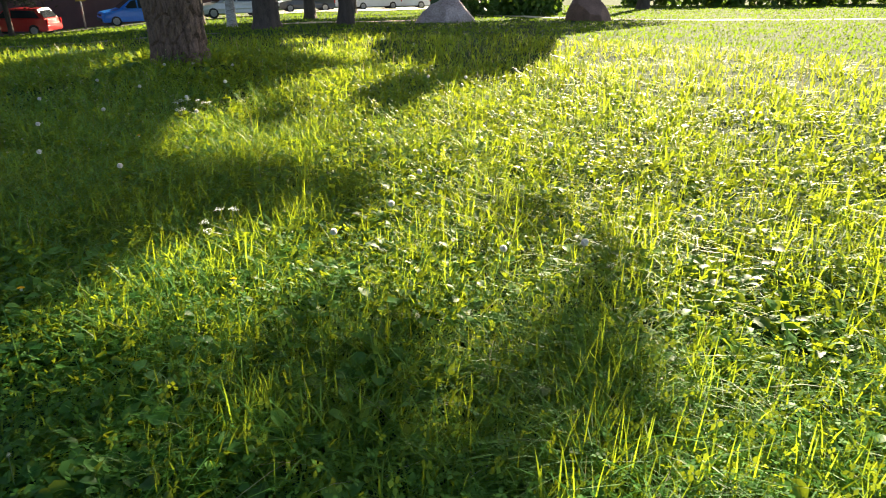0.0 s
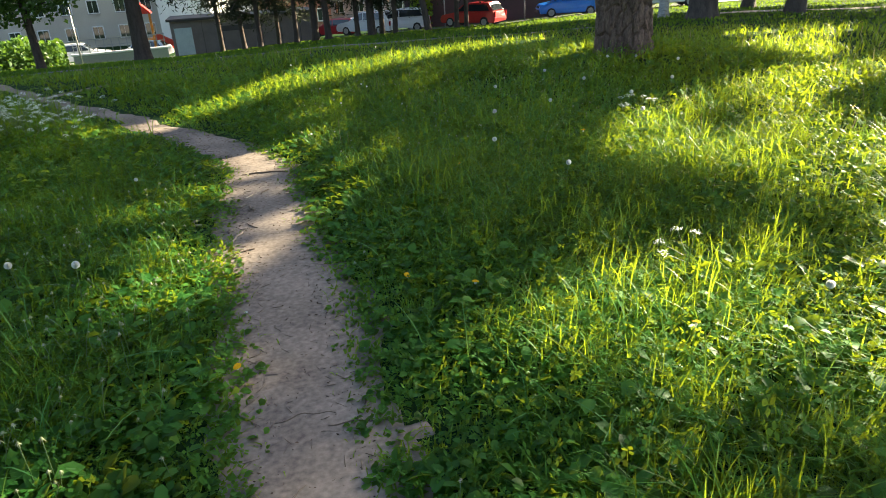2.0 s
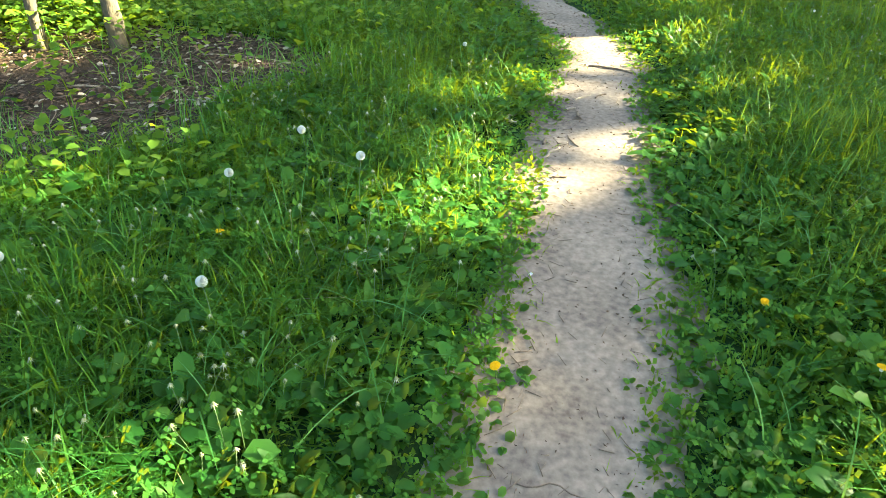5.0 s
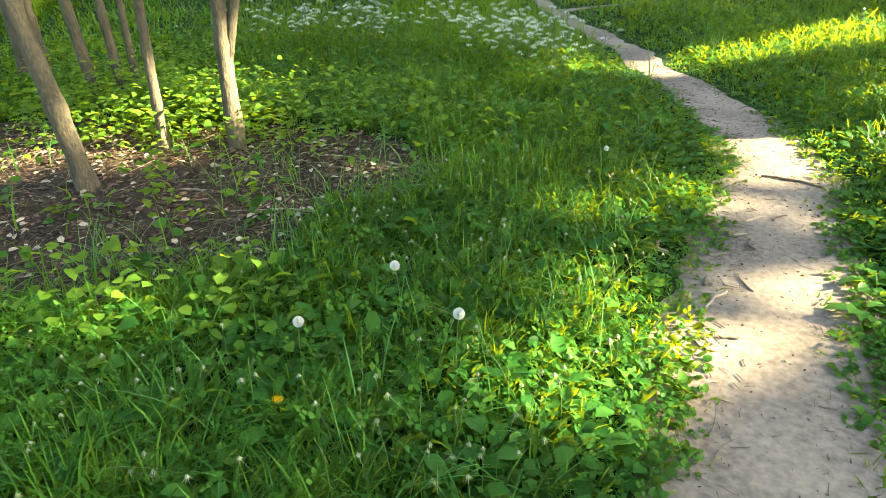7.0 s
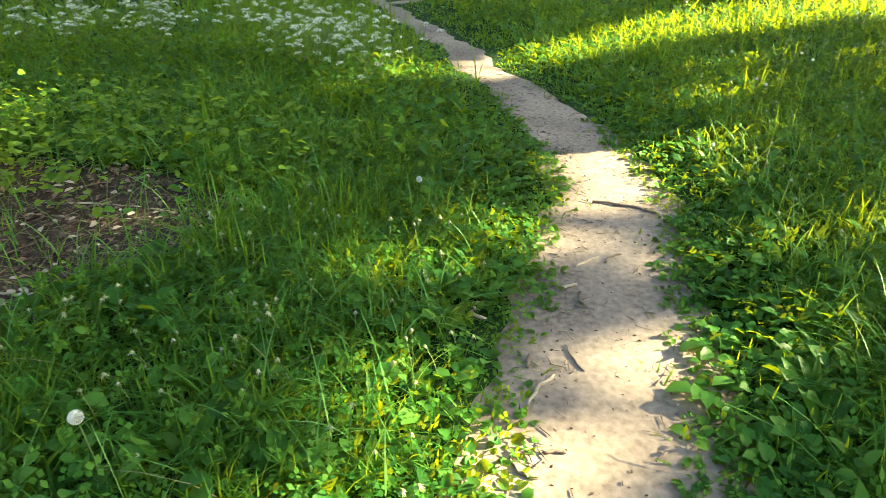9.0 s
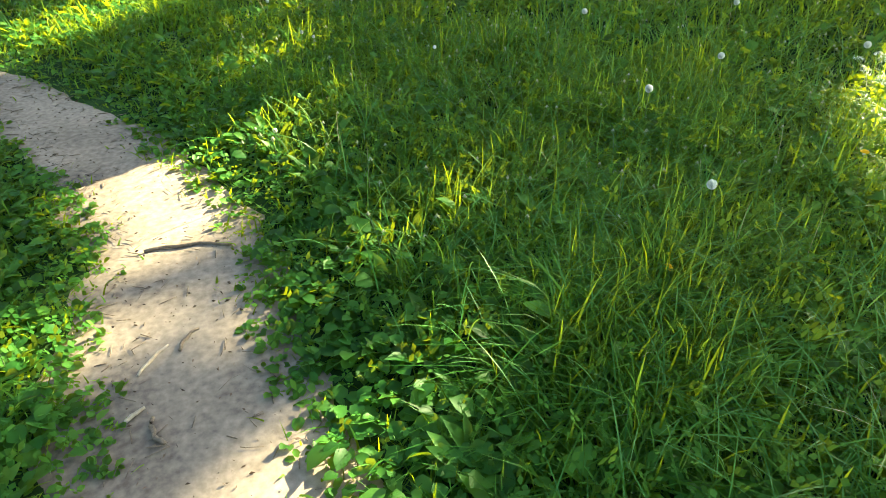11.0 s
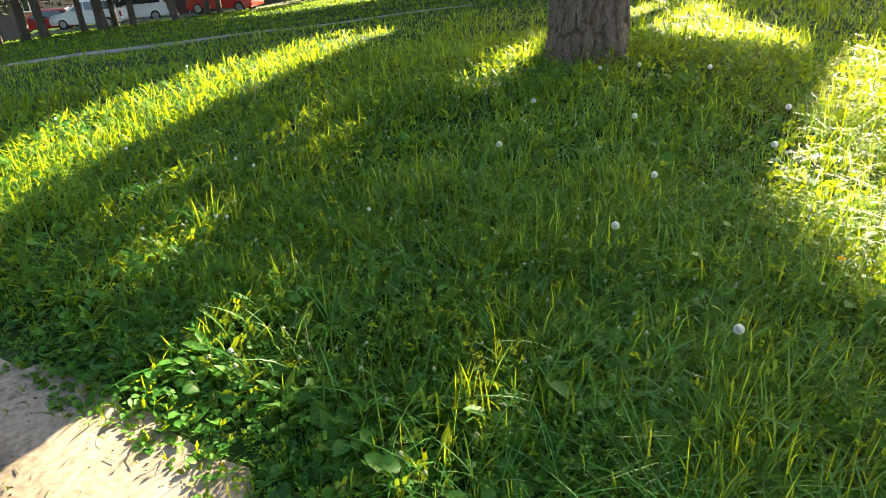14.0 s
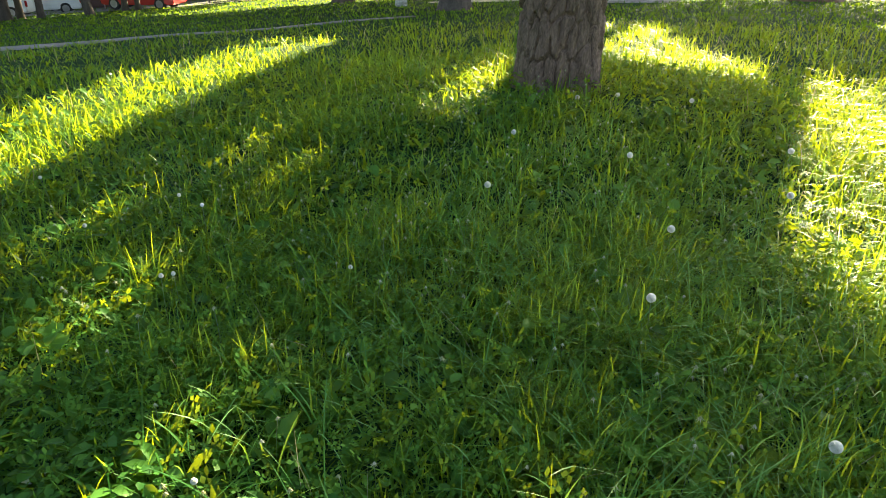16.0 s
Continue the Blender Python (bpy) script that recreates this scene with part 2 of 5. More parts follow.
def tube_arrays(points, radii, sides=8, bump=0.0, seed=0):
    """A tapered tube along points."""
    rng = np.random.RandomState(seed)
    pts = np.array(points, dtype=float)
    k = len(pts)
    tang = np.gradient(pts, axis=0)
    tang /= np.linalg.norm(tang, axis=1)[:, None]
    ref = np.array((0.0, 1.0, 0.0)) if abs(tang[0][1]) < 0.8 else np.array((1.0, 0, 0))
    a = np.cross(tang, ref)
    a /= np.linalg.norm(a, axis=1)[:, None]
    b = np.cross(tang, a)
    ang = np.linspace(0, 2 * np.pi, sides, endpoint=False)
    rad = np.array(radii, dtype=float)[:, None] * (1 + bump * rng.uniform(-1, 1, (k, sides)))
    v = pts[:, None, :] + rad[..., None] * (np.cos(ang)[None, :, None] * a[:, None, :] + np.sin(ang)[None, :, None] * b[:, None, :])
    v = v.reshape(-1, 3)
    i = np.arange(k - 1)[:, None] * sides
    j = np.arange(sides)[None, :]
    jn = (j + 1) % sides
    p, q, r, s = i + j, i + jn, i + sides + jn, i + sides + j
    t = np.concatenate([np.stack([p, q, r], -1).reshape(-1, 3), np.stack([p, r, s], -1).reshape(-1, 3)])
    v = np.concatenate([v, pts[-1:], pts[:1]])
    top, bot = len(v) - 2, len(v) - 1
    jj, jjn = np.arange(sides), (np.arange(sides) + 1) % sides
    e = (k - 1) * sides
    t = np.concatenate([t, np.stack([e + jj, e + jjn, np.full(sides, top)], -1), np.stack([jjn, jj, np.full(sides, bot)], -1)])
    return v, t


def join(arrays):
    vs, ts, n = [], [], 0
    for v, t in arrays:
        vs.append(v)
        ts.append(t + n)
        n += len(v)
    return np.concatenate(vs), np.concatenate(ts)


def leaf_cards(centres, size, rng, ratio=0.6, flat=0.0):
    """One small folded leaf at each centre, turned at random."""
    c = np.asarray(centres, dtype=float)
    n = len(c)
    d = rng.normal(size=(n, 3))
    d[:, 2] *= 1 - flat
    d /= np.linalg.norm(d, axis=1)[:, None]
    u = rng.normal(size=(n, 3))
    u[:, 2] *= 1 - flat
    w = np.cross(d, u)
    w /= np.linalg.norm(w, axis=1)[:, None]
    nn = np.cross(d, w)
    s = (size * rng.uniform(0.6, 1.4, n))[:, None]
    base, tip = c - d * s * 0.5, c + d * s * 0.5
    l = c + w * s * ratio * 0.5 + nn * s * 0.12
    r = c - w * s * ratio * 0.5 + nn * s * 0.12
    v = np.stack([base, l, tip, r], 1).reshape(-1, 3)
    k = np.arange(n)[:, None] * 4
    t = np.concatenate([k + np.array([[0, 1, 2]]), k + np.array([[0, 2, 3]])])
    return v, t


# ---- ground shape ----
AZ = [-180, -100, -70, -45, -25, -11, 0, 7, 13, 20, 27, 33, 40, 47, 65, 100, 180]
SLOPE = [0, 0, 0.02, 0.055, 0.09, 0.097, 0.085, 0.08, 0.077, 0.066, 0.055, 0.05, 0.048, 0.044, 0.034, 0, 0]


def ground_z(x, y):
    x, y = np.asarray(x, dtype=float), np.asarray(y, dtype=float)
    dx, dy = x - 0.7, y + 0.7
    dist = np.hypot(dx, dy)
    g = np.interp(np.degrees(np.arctan2(dx, dy)), AZ, SLOPE)
    far = np.minimum(dist, 75.0) - 13.5
    z = -g * np.log1p(np.exp(np.clip(far / 1.5, -30, 60))) * 1.5
    z = z + 0.27 * np.exp(-((x - 4.4) ** 2 + (y - 7.9) ** 2) / 5.0)
    z = z + 0.75 * np.exp(-(((x + 10.5) / 4.0) ** 2 + ((y - 11.0) / 2.2) ** 2))
    z = z + 0.02 * np.sin(x * 1.3 + 0.7 * y) * np.sin(y * 1.1 - 0.4 * x) * np.clip(dist / 4 - 0.5, 0, 1)
    return z


def gz(x, y):
    return float(ground_z(x, y))


def polar(az, d):
    """A place at a bearing and a distance from where the walk starts."""
    return 0.72 + d * math.sin(radians(az)), -0.75 + d * math.cos(radians(az))


# the trodden path: x, y, half width
TRACK = np.array([(0.7, -3.0, 0.18), (0.56, -0.2, 0.17), (0.49, 0.6, 0.165), (0.46, 1.0, 0.17), (0.44, 1.35, 0.17), (0.39, 1.7, 0.18), (0.37, 2.1, 0.2),
                  (0.29, 2.55, 0.21), (0.21, 3.0, 0.215), (0.14, 3.45, 0.21), (0.11, 3.9, 0.19), (0.05, 4.2, 0.18), (0.0, 4.6, 0.185), (-0.06, 5.0, 0.19), (-0.23, 5.33, 0.17),
                  (-0.4, 5.65, 0.19), (-0.61, 6.05, 0.19), (-0.88, 6.42, 0.15), (-1.36, 6.98, 0.17), (-1.84, 7.75, 0.15), (-2.53, 8.55, 0.13), (-3.34, 9.55, 0.09), (-4.82, 11.4, 0.09), (-6.2, 13.6, 0.25)])
BRANCH = np.array([(-3.6, 9.6, 0.06), (-3.11, 10.31, 0.07), (-2.7, 11.57, 0.07), (-2.14, 12.83, 0.07), (-1.5, 14.0, 0.08)])
SIDE = np.array([(0.5, 1.32, 0.06), (0.72, 1.25, 0.06), (0.9, 1.3, 0.03)])
GRAVEL_LINE = np.array([(-16, 20.5, 0.5), (-8.3, 18.6, 0.5), (-4, 18.8, 0.48), (0.0, 18.3, 0.45), (2.3, 17.8, 0.4), (5.2, 17.8, 0.3), (8.1, 17.6, 0.2), (9.8, 17.5, 0.08)])
LITTER_POLY = np.array([(-2.05, 2.15), (-1.7, 2.7), (-1.85, 3.2), (-1.5, 3.65), (-1.55, 4.15), (-2.4, 4.35), (-3.2, 4.25), (-3.6, 3.95), (-4.6, 3.7), (-5.6, 3.0), (-5.8, 2.0), (-4.6, 1.3), (-3.2, 1.5), (-2.6, 1.85)])


def line_gap(x, y, line):
    """How far points lie outside a line that has a half width."""
    best = np.full(np.shape(x), 1e9)
    for a, b in zip(line[:-1], line[1:]):
        d = b[:2] - a[:2]
        s = np.clip(((x - a[0]) * d[0] + (y - a[1]) * d[1]) / (d @ d), 0, 1)
        w = a[2] + s * (b[2] - a[2])
        best = np.minimum(best, np.hypot(x - a[0] - s * d[0], y - a[1] - s * d[1]) - w)
    return best


def inside(x, y, poly):
    x, y = np.asarray(x, dtype=float), np.asarray(y, dtype=float)
    c = np.zeros(x.shape, dtype=bool)
    for (x0, y0), (x1, y1) in zip(poly, np.roll(poly, -1, axis=0)):
        if y0 == y1:
            continue
        c ^= ((y0 > y) != (y1 > y)) & (x < (x1 - x0) * (y - y0) / (y1 - y0) + x0)
    return c


def wobble(x, y, f=3.0, s=0.0):
    """Cheap smooth unevenness between -1 and 1."""
    return (np.sin(f * x + 1.7 * s) * np.cos(f * 0.83 * y + s) + np.sin(f * 2.1 * y - f * x + 3 * s) * 0.6 + np.sin(f * 3.7 * x + f * 2.9 * y + s) * 0.4) / 2.0


def grid_arrays(xs, ys, lift=0.0):
    gx, gy = np.meshgrid(xs, ys)
    v = np.stack([gx.ravel(), gy.ravel(), ground_z(gx, gy).ravel() + lift], -1)
    nx = len(xs)
    i = (np.arange(len(ys) - 1)[:, None] * nx + np.arange(nx - 1)[None, :]).ravel()
    t = np.concatenate([np.stack([i, i + 1, i + nx + 1], -1), np.stack([i, i + nx + 1, i + nx], -1)])
    return v, t


def ribbon(name, line, material, label, lift, step=0.05, rough_edge=0.05, cross=9, freq=7.0, extra=0.0):
    """A strip of bare ground that follows the terrain, with an uneven edge."""
    seg = np.hypot(*np.diff(line[:, :2], axis=0).T)
    s = np.concatenate([[0], np.cumsum(seg)])
    q = np.arange(0, s[-1], step)
    x, y, w = (np.interp(q, s, line[:, i]) for i in range(3))
    k = max(3, int(0.3 / step) | 1)
    pad = lambda a: np.convolve(np.pad(a, k // 2, mode="edge"), np.ones(k) / k, mode="valid")
    x, y, w = pad(x), pad(y), pad(w) + extra * np.interp(q, [7.0, 10.5], [1.0, 0.15])
    tx, ty = np.gradient(x), np.gradient(y)
    n = np.hypot(tx, ty)
    nx, ny = -ty / n, tx / n
    wl = w + rough_edge * wobble(q, q * 0 + 1, freq, 1.0) + rough_edge * 0.5 * wobble(q, q, freq * 3, 2.0)
    wr = w + rough_edge * wobble(q, q * 0 + 4, freq, 5.0) + rough_edge * 0.5 * wobble(q, q, freq * 3, 7.0)
    rows = []
    for f in np.linspace(-1, 1, cross):
        off = np.where(f < 0, f * wr, f * wl)
        px, py = x + nx * off, y + ny * off
        pz = ground_z(px, py) + lift * (1.0 if abs(f) < 0.99 else -1.5) + (0.004 * wobble(px, py, 7.0, 3.0) + 0.0015 * wobble(px, py, 19.0, 5.0)) * (abs(f) < 0.9)
        rows.append(np.stack([px, py, pz], -1))
    v = np.stack(rows, 1).reshape(-1, 3)
    i = (np.arange(len(q) - 1)[:, None] * cross + np.arange(cross - 1)[None, :]).ravel()
    t = np.concatenate([np.stack([i, i + cross, i + cross + 1], -1), np.stack([i, i + cross + 1, i + 1], -1)])
    ob = new(name, np_mesh(name, v, t, material, True))
    return tagged(ob, label, "path", kind="structure")


# ---- ground ----
gx = np.unique(np.concatenate([np.linspace(-900, -80, 12), np.linspace(-80, -14, 34), np.linspace(-14, 14, 110), np.linspace(14, 80, 45), np.linspace(80, 900, 12)]))
gy = np.unique(np.concatenate([np.linspace(-900, -20, 12), np.linspace(-20, -2, 12), np.linspace(-2, 24, 110), np.linspace(24, 90, 60), np.linspace(90, 900, 12)]))
tagged(new("ground", np_mesh("ground", *grid_arrays(gx, gy), SOIL, True)), "green park meadow ground with dark turf soil", "ground", kind="structure")
ribbon("dirt_path", TRACK, DIRT, "narrow trodden pale grey-brown dirt footpath through the grass", 0.006, rough_edge=0.07, freq=5.3, extra=0.24)
ribbon("side_track", SIDE, DIRT, "small bare dirt patch beside the footpath", 0.004, rough_edge=0.03)
ribbon("thin_track", BRANCH, DIRT, "thin sandy track branching off through short grass", 0.012, rough_edge=0.03)
ribbon("gravel_path", GRAVEL_LINE, GRAVEL, "grey gravel walkway across the lawn", 0.02, 0.2, 0.08, 9, 1.5)
SANDLINE = np.array([(*polar(46, 36), 0.5), (*polar(50, 33), 0.55), (*polar(56, 29), 0.5), (*polar(64, 29.5), 0.5), (*polar(72, 31), 0.5), (*polar(82, 33), 0.5)])
ribbon("sandy_track", SANDLINE, SAND, "pale sandy track beyond the sunny meadow", 0.02, 0.2, 0.15, 9, 1.5)
SAND2 = np.array([(*polar(29, 27), 0.5), (*polar(34, 27), 0.6), (*polar(41, 28), 0.45), (*polar(46, 30), 0.3)])
ribbon("sandy_verge", SAND2, SAND, "pale worn sandy strip behind the tree trunks", 0.02, 0.2, 0.2, 9, 1.5)
lx, ly = np.meshgrid(np.arange(-6.2, -1.4, 0.06), np.arange(1.0, 4.8, 0.06))
keep = inside(lx + 0.1 * wobble(lx, ly, 4.0, 1.0), ly + 0.1 * wobble(lx, ly, 4.0, 4.0), LITTER_POLY)
lv, lt = grid_arrays(np.arange(-6.2, -1.4, 0.06), np.arange(1.0, 4.8, 0.06), 0.012)
lv[:, 2] += 0.012 * wobble(lv[:, 0], lv[:, 1], 8.0, 2.0)
lt = lt[keep.ravel()[lt].all(axis=1)]
tagged(new("litter_bed", np_mesh("litter_bed", lv, lt, LITTER, True)), "bare brown soil strewn with needles and dead leaves", "soil", kind="structure")

# ---- where the sun reaches the ground ----
# Sun patches drawn on the ground; tree leaves that would shade them are left out.
LIT_STRIPS = [np.array(q) for q in (
    [(-2.2, 5.75, 0.16), (-1.83, 6.37, 0.28), (-1.33, 6.86, 0.28), (-0.55, 8.0, 0.28), (0.2, 9.2, 0.55), (1.1, 10.3, 0.75), (2.4, 11.5, 0.75), (4.1, 13.2, 0.7), (5.6, 14.5, 0.6)],
    [(0.06, 2.9, 0.13), (0.14, 3.03, 0.17), (0.28, 3.17, 0.12)],
    [(-0.45, 2.5, 0.16), (-0.2, 2.68, 0.24), (-0.1, 2.82, 0.2)],
    [(0.0, 4.75, 0.09), (0.06, 5.1, 0.12)],
    [(0.04, 4.31, 0.05), (0.06, 4.38, 0.04)],
    [(0.12, 5.25, 0.1), (0.28, 5.45, 0.15), (0.42, 5.7, 0.12)],
    [(0.25, 6.5, 0.18), (0.23, 7.1, 0.16)],
    [(0.36, 4.85, 0.04), (0.42, 5.15, 0.05)],
    [(0.42, 3.62, 0.14), (0.52, 3.78, 0.2), (0.68, 4.08, 0.21), (0.95, 4.47, 0.18)],
    [(0.46, 4.5, 0.06), (0.56, 4.3, 0.06)],
    [(-0.6, 4.39, 0.13), (-0.34, 4.3, 0.12)],
    [(-0.65, 3.68, 0.14), (-0.42, 3.7, 0.15)],
    [(-0.42, 3.1, 0.13), (-0.26, 3.2, 0.12)],
    [(0.09, 1.8, 0.03), (0.18, 1.93, 0.02)],
    [(-1.9, 3.75, 0.05), (-1.76, 4.0, 0.07)],
    [(-3.9, 2.7, 0.2), (-4.0, 3.2, 0.35), (-3.9, 3.7, 0.45), (-4.2, 4.4, 0.4)],
    [(-3.3, 3.4, 0.22), (-3.9, 4.5, 0.3)],
    [(-2.2, 1.7, 0.05), (-1.75, 2.08, 0.05)],
    [(-0.62, 0.9, 0.16), (-0.5, 1.05, 0.1)],
    [(3.1, 7.95, 0.22), (3.7, 8.3, 0.28), (4.1, 9.0, 0.28)],
    [(1.4, 7.45, 0.2), (1.55, 7.95, 0.25)],
    [(1.3, 6.35, 0.15), (1.42, 6.8, 0.17)],
    [(0.12, 5.55, 0.26), (0.24, 5.95, 0.32), (0.42, 6.5, 0.28)],
    [(0.74, 7.6, 0.16), (0.25, 7.2, 0.18)],
    [(-0.22, 5.26, 0.16), (0.02, 5.46, 0.18)],
    [(10.0, 11.7, 0.7), (7.4, 8.6, 0.7), (7.3, 6.8, 0.6)],
    [(3.4, 5.1, 0.22), (4.7, 5.3, 0.4), (6.2, 6.1, 0.35)],
    [(9.2, 11.5, 0.8), (10.8, 12.0, 0.8)],
)]
LIT_OPEN = np.array([(30, 12.5), (15.6, 9.7), (9.4, 5.5), (6.1, 4.7), (4.95, 4.0), (5.0, 4.76), (4.66, 5.5), (3.51, 3.76), (3.7, 5.1), (3.2, 5.2), (2.7, 4.3), (2.68, 3.65), (3.17, 3.35), (3.48, 2.66), (3.44, 2.16), (3.1, 1.74),
                     (2.82, 1.75), (2.68, 2.13), (2.18, 2.1), (1.8, 2.23), (1.5, 1.94), (1.2, 1.7), (1.12, 1.4), (1.45, 1.25), (1.77, 1.1), (1.95, 1.25), (2.29, 1.15), (2.43, 0.63), (2.76, 0.46), (3.04, 0.43), (3.54, 0.73), (3.43, 1.18),
                     (3.84, 1.5), (4.05, 1.15), (3.84, 0.45), (3.13, -0.03), (2.75, -0.35), (2.5, -0.6), (2.2, -0.62), (1.9, -0.45), (1.6, -0.6), (1.5, -3.0), (4, -30), (60, -30), (60, 12)])


def sunny(x, y):
    jx, jy = x + 0.07 * wobble(x, y, 5.0, 1.0), y + 0.07 * wobble(x, y, 5.0, 6.0)
    lit = inside(jx, jy, LIT_OPEN)
    for ox, oy in ((0.09, 0), (-0.09, 0), (0, 0.09), (0, -0.09)):
        lit |= inside(jx + ox, jy + oy, LIT_OPEN)
    for s in LIT_STRIPS:
        lit |= line_gap(jx, jy, s) < 0.1
    return lit


def crown_leaves(rng, centre, radii, count):
    """Leaf places in a tree's crown, with gaps cut so sun falls on the drawn patches."""
    p = rng.normal(size=(count, 3))
    p /= np.linalg.norm(p, axis=1)[:, None]
    p *= rng.uniform(0, 1, (count, 1)) ** 0.4
    p = p * np.array(radii) + np.array(centre)
    p[:, 2] += 0.5 * wobble(p[:, 0], p[:, 1], 1.3, 2.0)
    k = (p[:, 2] - 0.1) / SUN.z
    return p[~sunny(p[:, 0] - k * SUN.x, p[:, 1] - k * SUN.y)]


# ---- trees ----


def trunk_mesh(name, height, r0, r1, material, lean=(0, 0), sides=40, rings=70, ridge=0.05, flare=0.25, seed=0, plates=False):
    """A tapered trunk with a flared foot and deep bark ridges; plates gives cracked scales."""
    rng = np.random.RandomState(seed)
    if plates:
        sides, rings = 170, 150
    zz = np.concatenate([np.linspace(-0.25, 2.5, rings), np.linspace(2.6, height, 14)])
    ang = np.linspace(0, 2 * np.pi, sides, endpoint=False)
    f = np.clip(zz / height, 0, 1)
    r = (r0 + (r1 - r0) * f) + flare * r0 * np.exp(-np.clip(zz, 0, None) / 0.22)
    cx = lean[0] * zz + 0.03 * np.sin(zz * 0.9 + seed)
    cy = lean[1] * zz + 0.03 * np.cos(zz * 0.8 + seed)
    z2, a2 = np.meshgrid(zz, ang, indexing="ij")
    lobes = 1 + 0.1 * np.exp(-np.clip(z2, 0, None) / 0.3) * np.sin(a2 * 5 + seed)
    if plates:
        cols, cell_h = 24, 0.3
        u = a2 / (2 * np.pi) * cols + 0.3 * np.sin(z2 * 5) + 0.2 * np.sin(z2 * 14 + a2 * 5)
        v2 = z2 / cell_h
        d1, d2 = np.full(z2.shape, 9.0), np.full(z2.shape, 9.0)
        cu, cv = np.floor(u), np.floor(v2)
        hsh = np.zeros(z2.shape)
        for du in (-1, 0, 1):
            for dv in (-1, 0, 1):
                iu, iv = np.mod(cu + du, cols), cv + dv
                k = np.modf(np.abs(np.sin(iu * 12.99 + iv * 78.23) * 43758.5))[0]
                m = np.modf(np.abs(np.sin(iu * 39.35 + iv * 11.14) * 24634.6))[0]
                q = np.hypot(cu + du + 0.15 + 0.7 * k - u, cv + dv + 0.1 + 0.8 * m - v2)
                near = q < d1
                d2 = np.where(near, d1, np.minimum(d2, q))
                hsh = np.where(near, k, hsh)
                d1 = np.where(near, q, d1)
        cell = np.clip((d2 - d1) / 0.15, 0, 1) * (0.7 + 0.6 * hsh)
        rr = r[:, None] * lobes * (1 - ridge * 0.9 + ridge * cell + ridge * 0.15 * rng.uniform(-1, 1, z2.shape))
    else:
        cell = np.sin(a2 * 11 + 1.3 * np.sin(z2 * 4 + seed) + 0.8 * np.sin(a2 * 3)) * 0.6 + np.sin(a2 * 7 + z2 * 9 + 2 * np.sin(a2 * 2 + z2 * 2.5)) * 0.5
        rr = r[:, None] * lobes * (1 + ridge * np.tanh(1.6 * cell) + ridge * 0.4 * rng.uniform(-1, 1, z2.shape))
    v = np.stack([cx[:, None] + rr * np.cos(a2), cy[:, None] + rr * np.sin(a2), z2], -1).reshape(-1, 3)
    k = len(zz)
    i = np.arange(k - 1)[:, None] * sides
    j = np.arange(sides)[None, :]
    jn = (j + 1) % sides
    t = np.concatenate([np.stack([i + j, i + jn, i + sides + jn], -1).reshape(-1, 3), np.stack([i + j, i + sides + jn, i + sides + j], -1).reshape(-1, 3)])
    return np_mesh(name, v, t, material, False)


def limbs_mesh(name, z0, z1, reach, count, r, material, rng, lean=(0, 0)):
    arr = []
    for i in range(count):
        z = z0 + (z1 - z0) * (i + rng.uniform(0, 0.7)) / count
        a = i * 2.4 + rng.uniform(-0.4, 0.4)
        L = reach * rng.uniform(0.6, 1.0)
        s = np.linspace(0, 1, 6)
        pts = np.stack([lean[0] * z + np.cos(a) * L * s, lean[1] * z + np.sin(a) * L * s, z + L * 0.35 * s + 0.1 * np.sin(s * 5 + i)], -1)
        arr.append(tube_arrays(pts, r * (1 - 0.85 * s), 6, 0.05, i))
    return np_mesh(name, *join(arr), material)


def leafy_tree(name, x, y, height, r0, crown_c, crown_r, count, leaf, bark, leafmat, label, seed, lean=(0, 0), ridge=0.04, category="tree"):
    rng = np.random.RandomState(seed)
    z = gz(x, y)
    t = thing(name, pose(x, y, z), label, category, "park trees")
    part("trunk", trunk_mesh("trunk", height, r0, r0 * 0.3, bark, lean, ridge=ridge, seed=seed, plates=bark is PINE_BARK, flare=0.1 if bark is PINE_BARK else 0.25), None, t)
    part("limbs", limbs_mesh("limbs", crown_c - crown_r[2] * 0.8, crown_c + crown_r[2] * 0.5, crown_r[0] * 0.85, 14, r0 * 0.16, bark, rng, lean), None, t)["kind"] = "stuff"
    p = crown_leaves(rng, (x + lean[0] * crown_c, y + lean[1] * crown_c, z + crown_c), crown_r, count)
    v, tr = leaf_cards(p - np.array([x, y, z]), leaf, rng, 0.75)
    part("crown", np_mesh("crown", v, tr, leafmat), None, t)
    return t


leafy_tree("pine", 4.43, 7.88, 22.0, 0.345, 17.0, (3.4, 3.4, 4.5), 9000, 0.2, PINE_BARK, NEEDLE, "large pine with thick cracked reddish-brown bark standing in grass", 3, (0.0, 0.0), 0.17, "pine tree")
xC, yC = polar(29.7, 22.5)
leafy_tree("maple", xC, yC, 16.0, 0.4, 9.0, (5.0, 5.0, 4.6), 14000, 0.3, DARK_BARK, CROWN, "old broad-crowned tree with dark furrowed bark in the meadow", 5)
xD, yD = polar(36.0, 24.5)
leafy_tree("maple", xD, yD, 15.0, 0.28, 9.0, (5.0, 5.0, 4.6), 14000, 0.3, DARK_BARK, CROWN, "tree with a slim dark leaning trunk beside the sandy strip", 7, (0.03, 0.0))
xE, yE = polar(32.9, 33)
leafy_tree("maple", xE, yE, 13.0, 0.26, 9.0, (3.5, 3.5, 3.2), 5000, 0.25, DARK_BARK, CROWN, "grey-brown tree in front of parked cars", 9)
xB, yB = polar(26.9, 25.5)
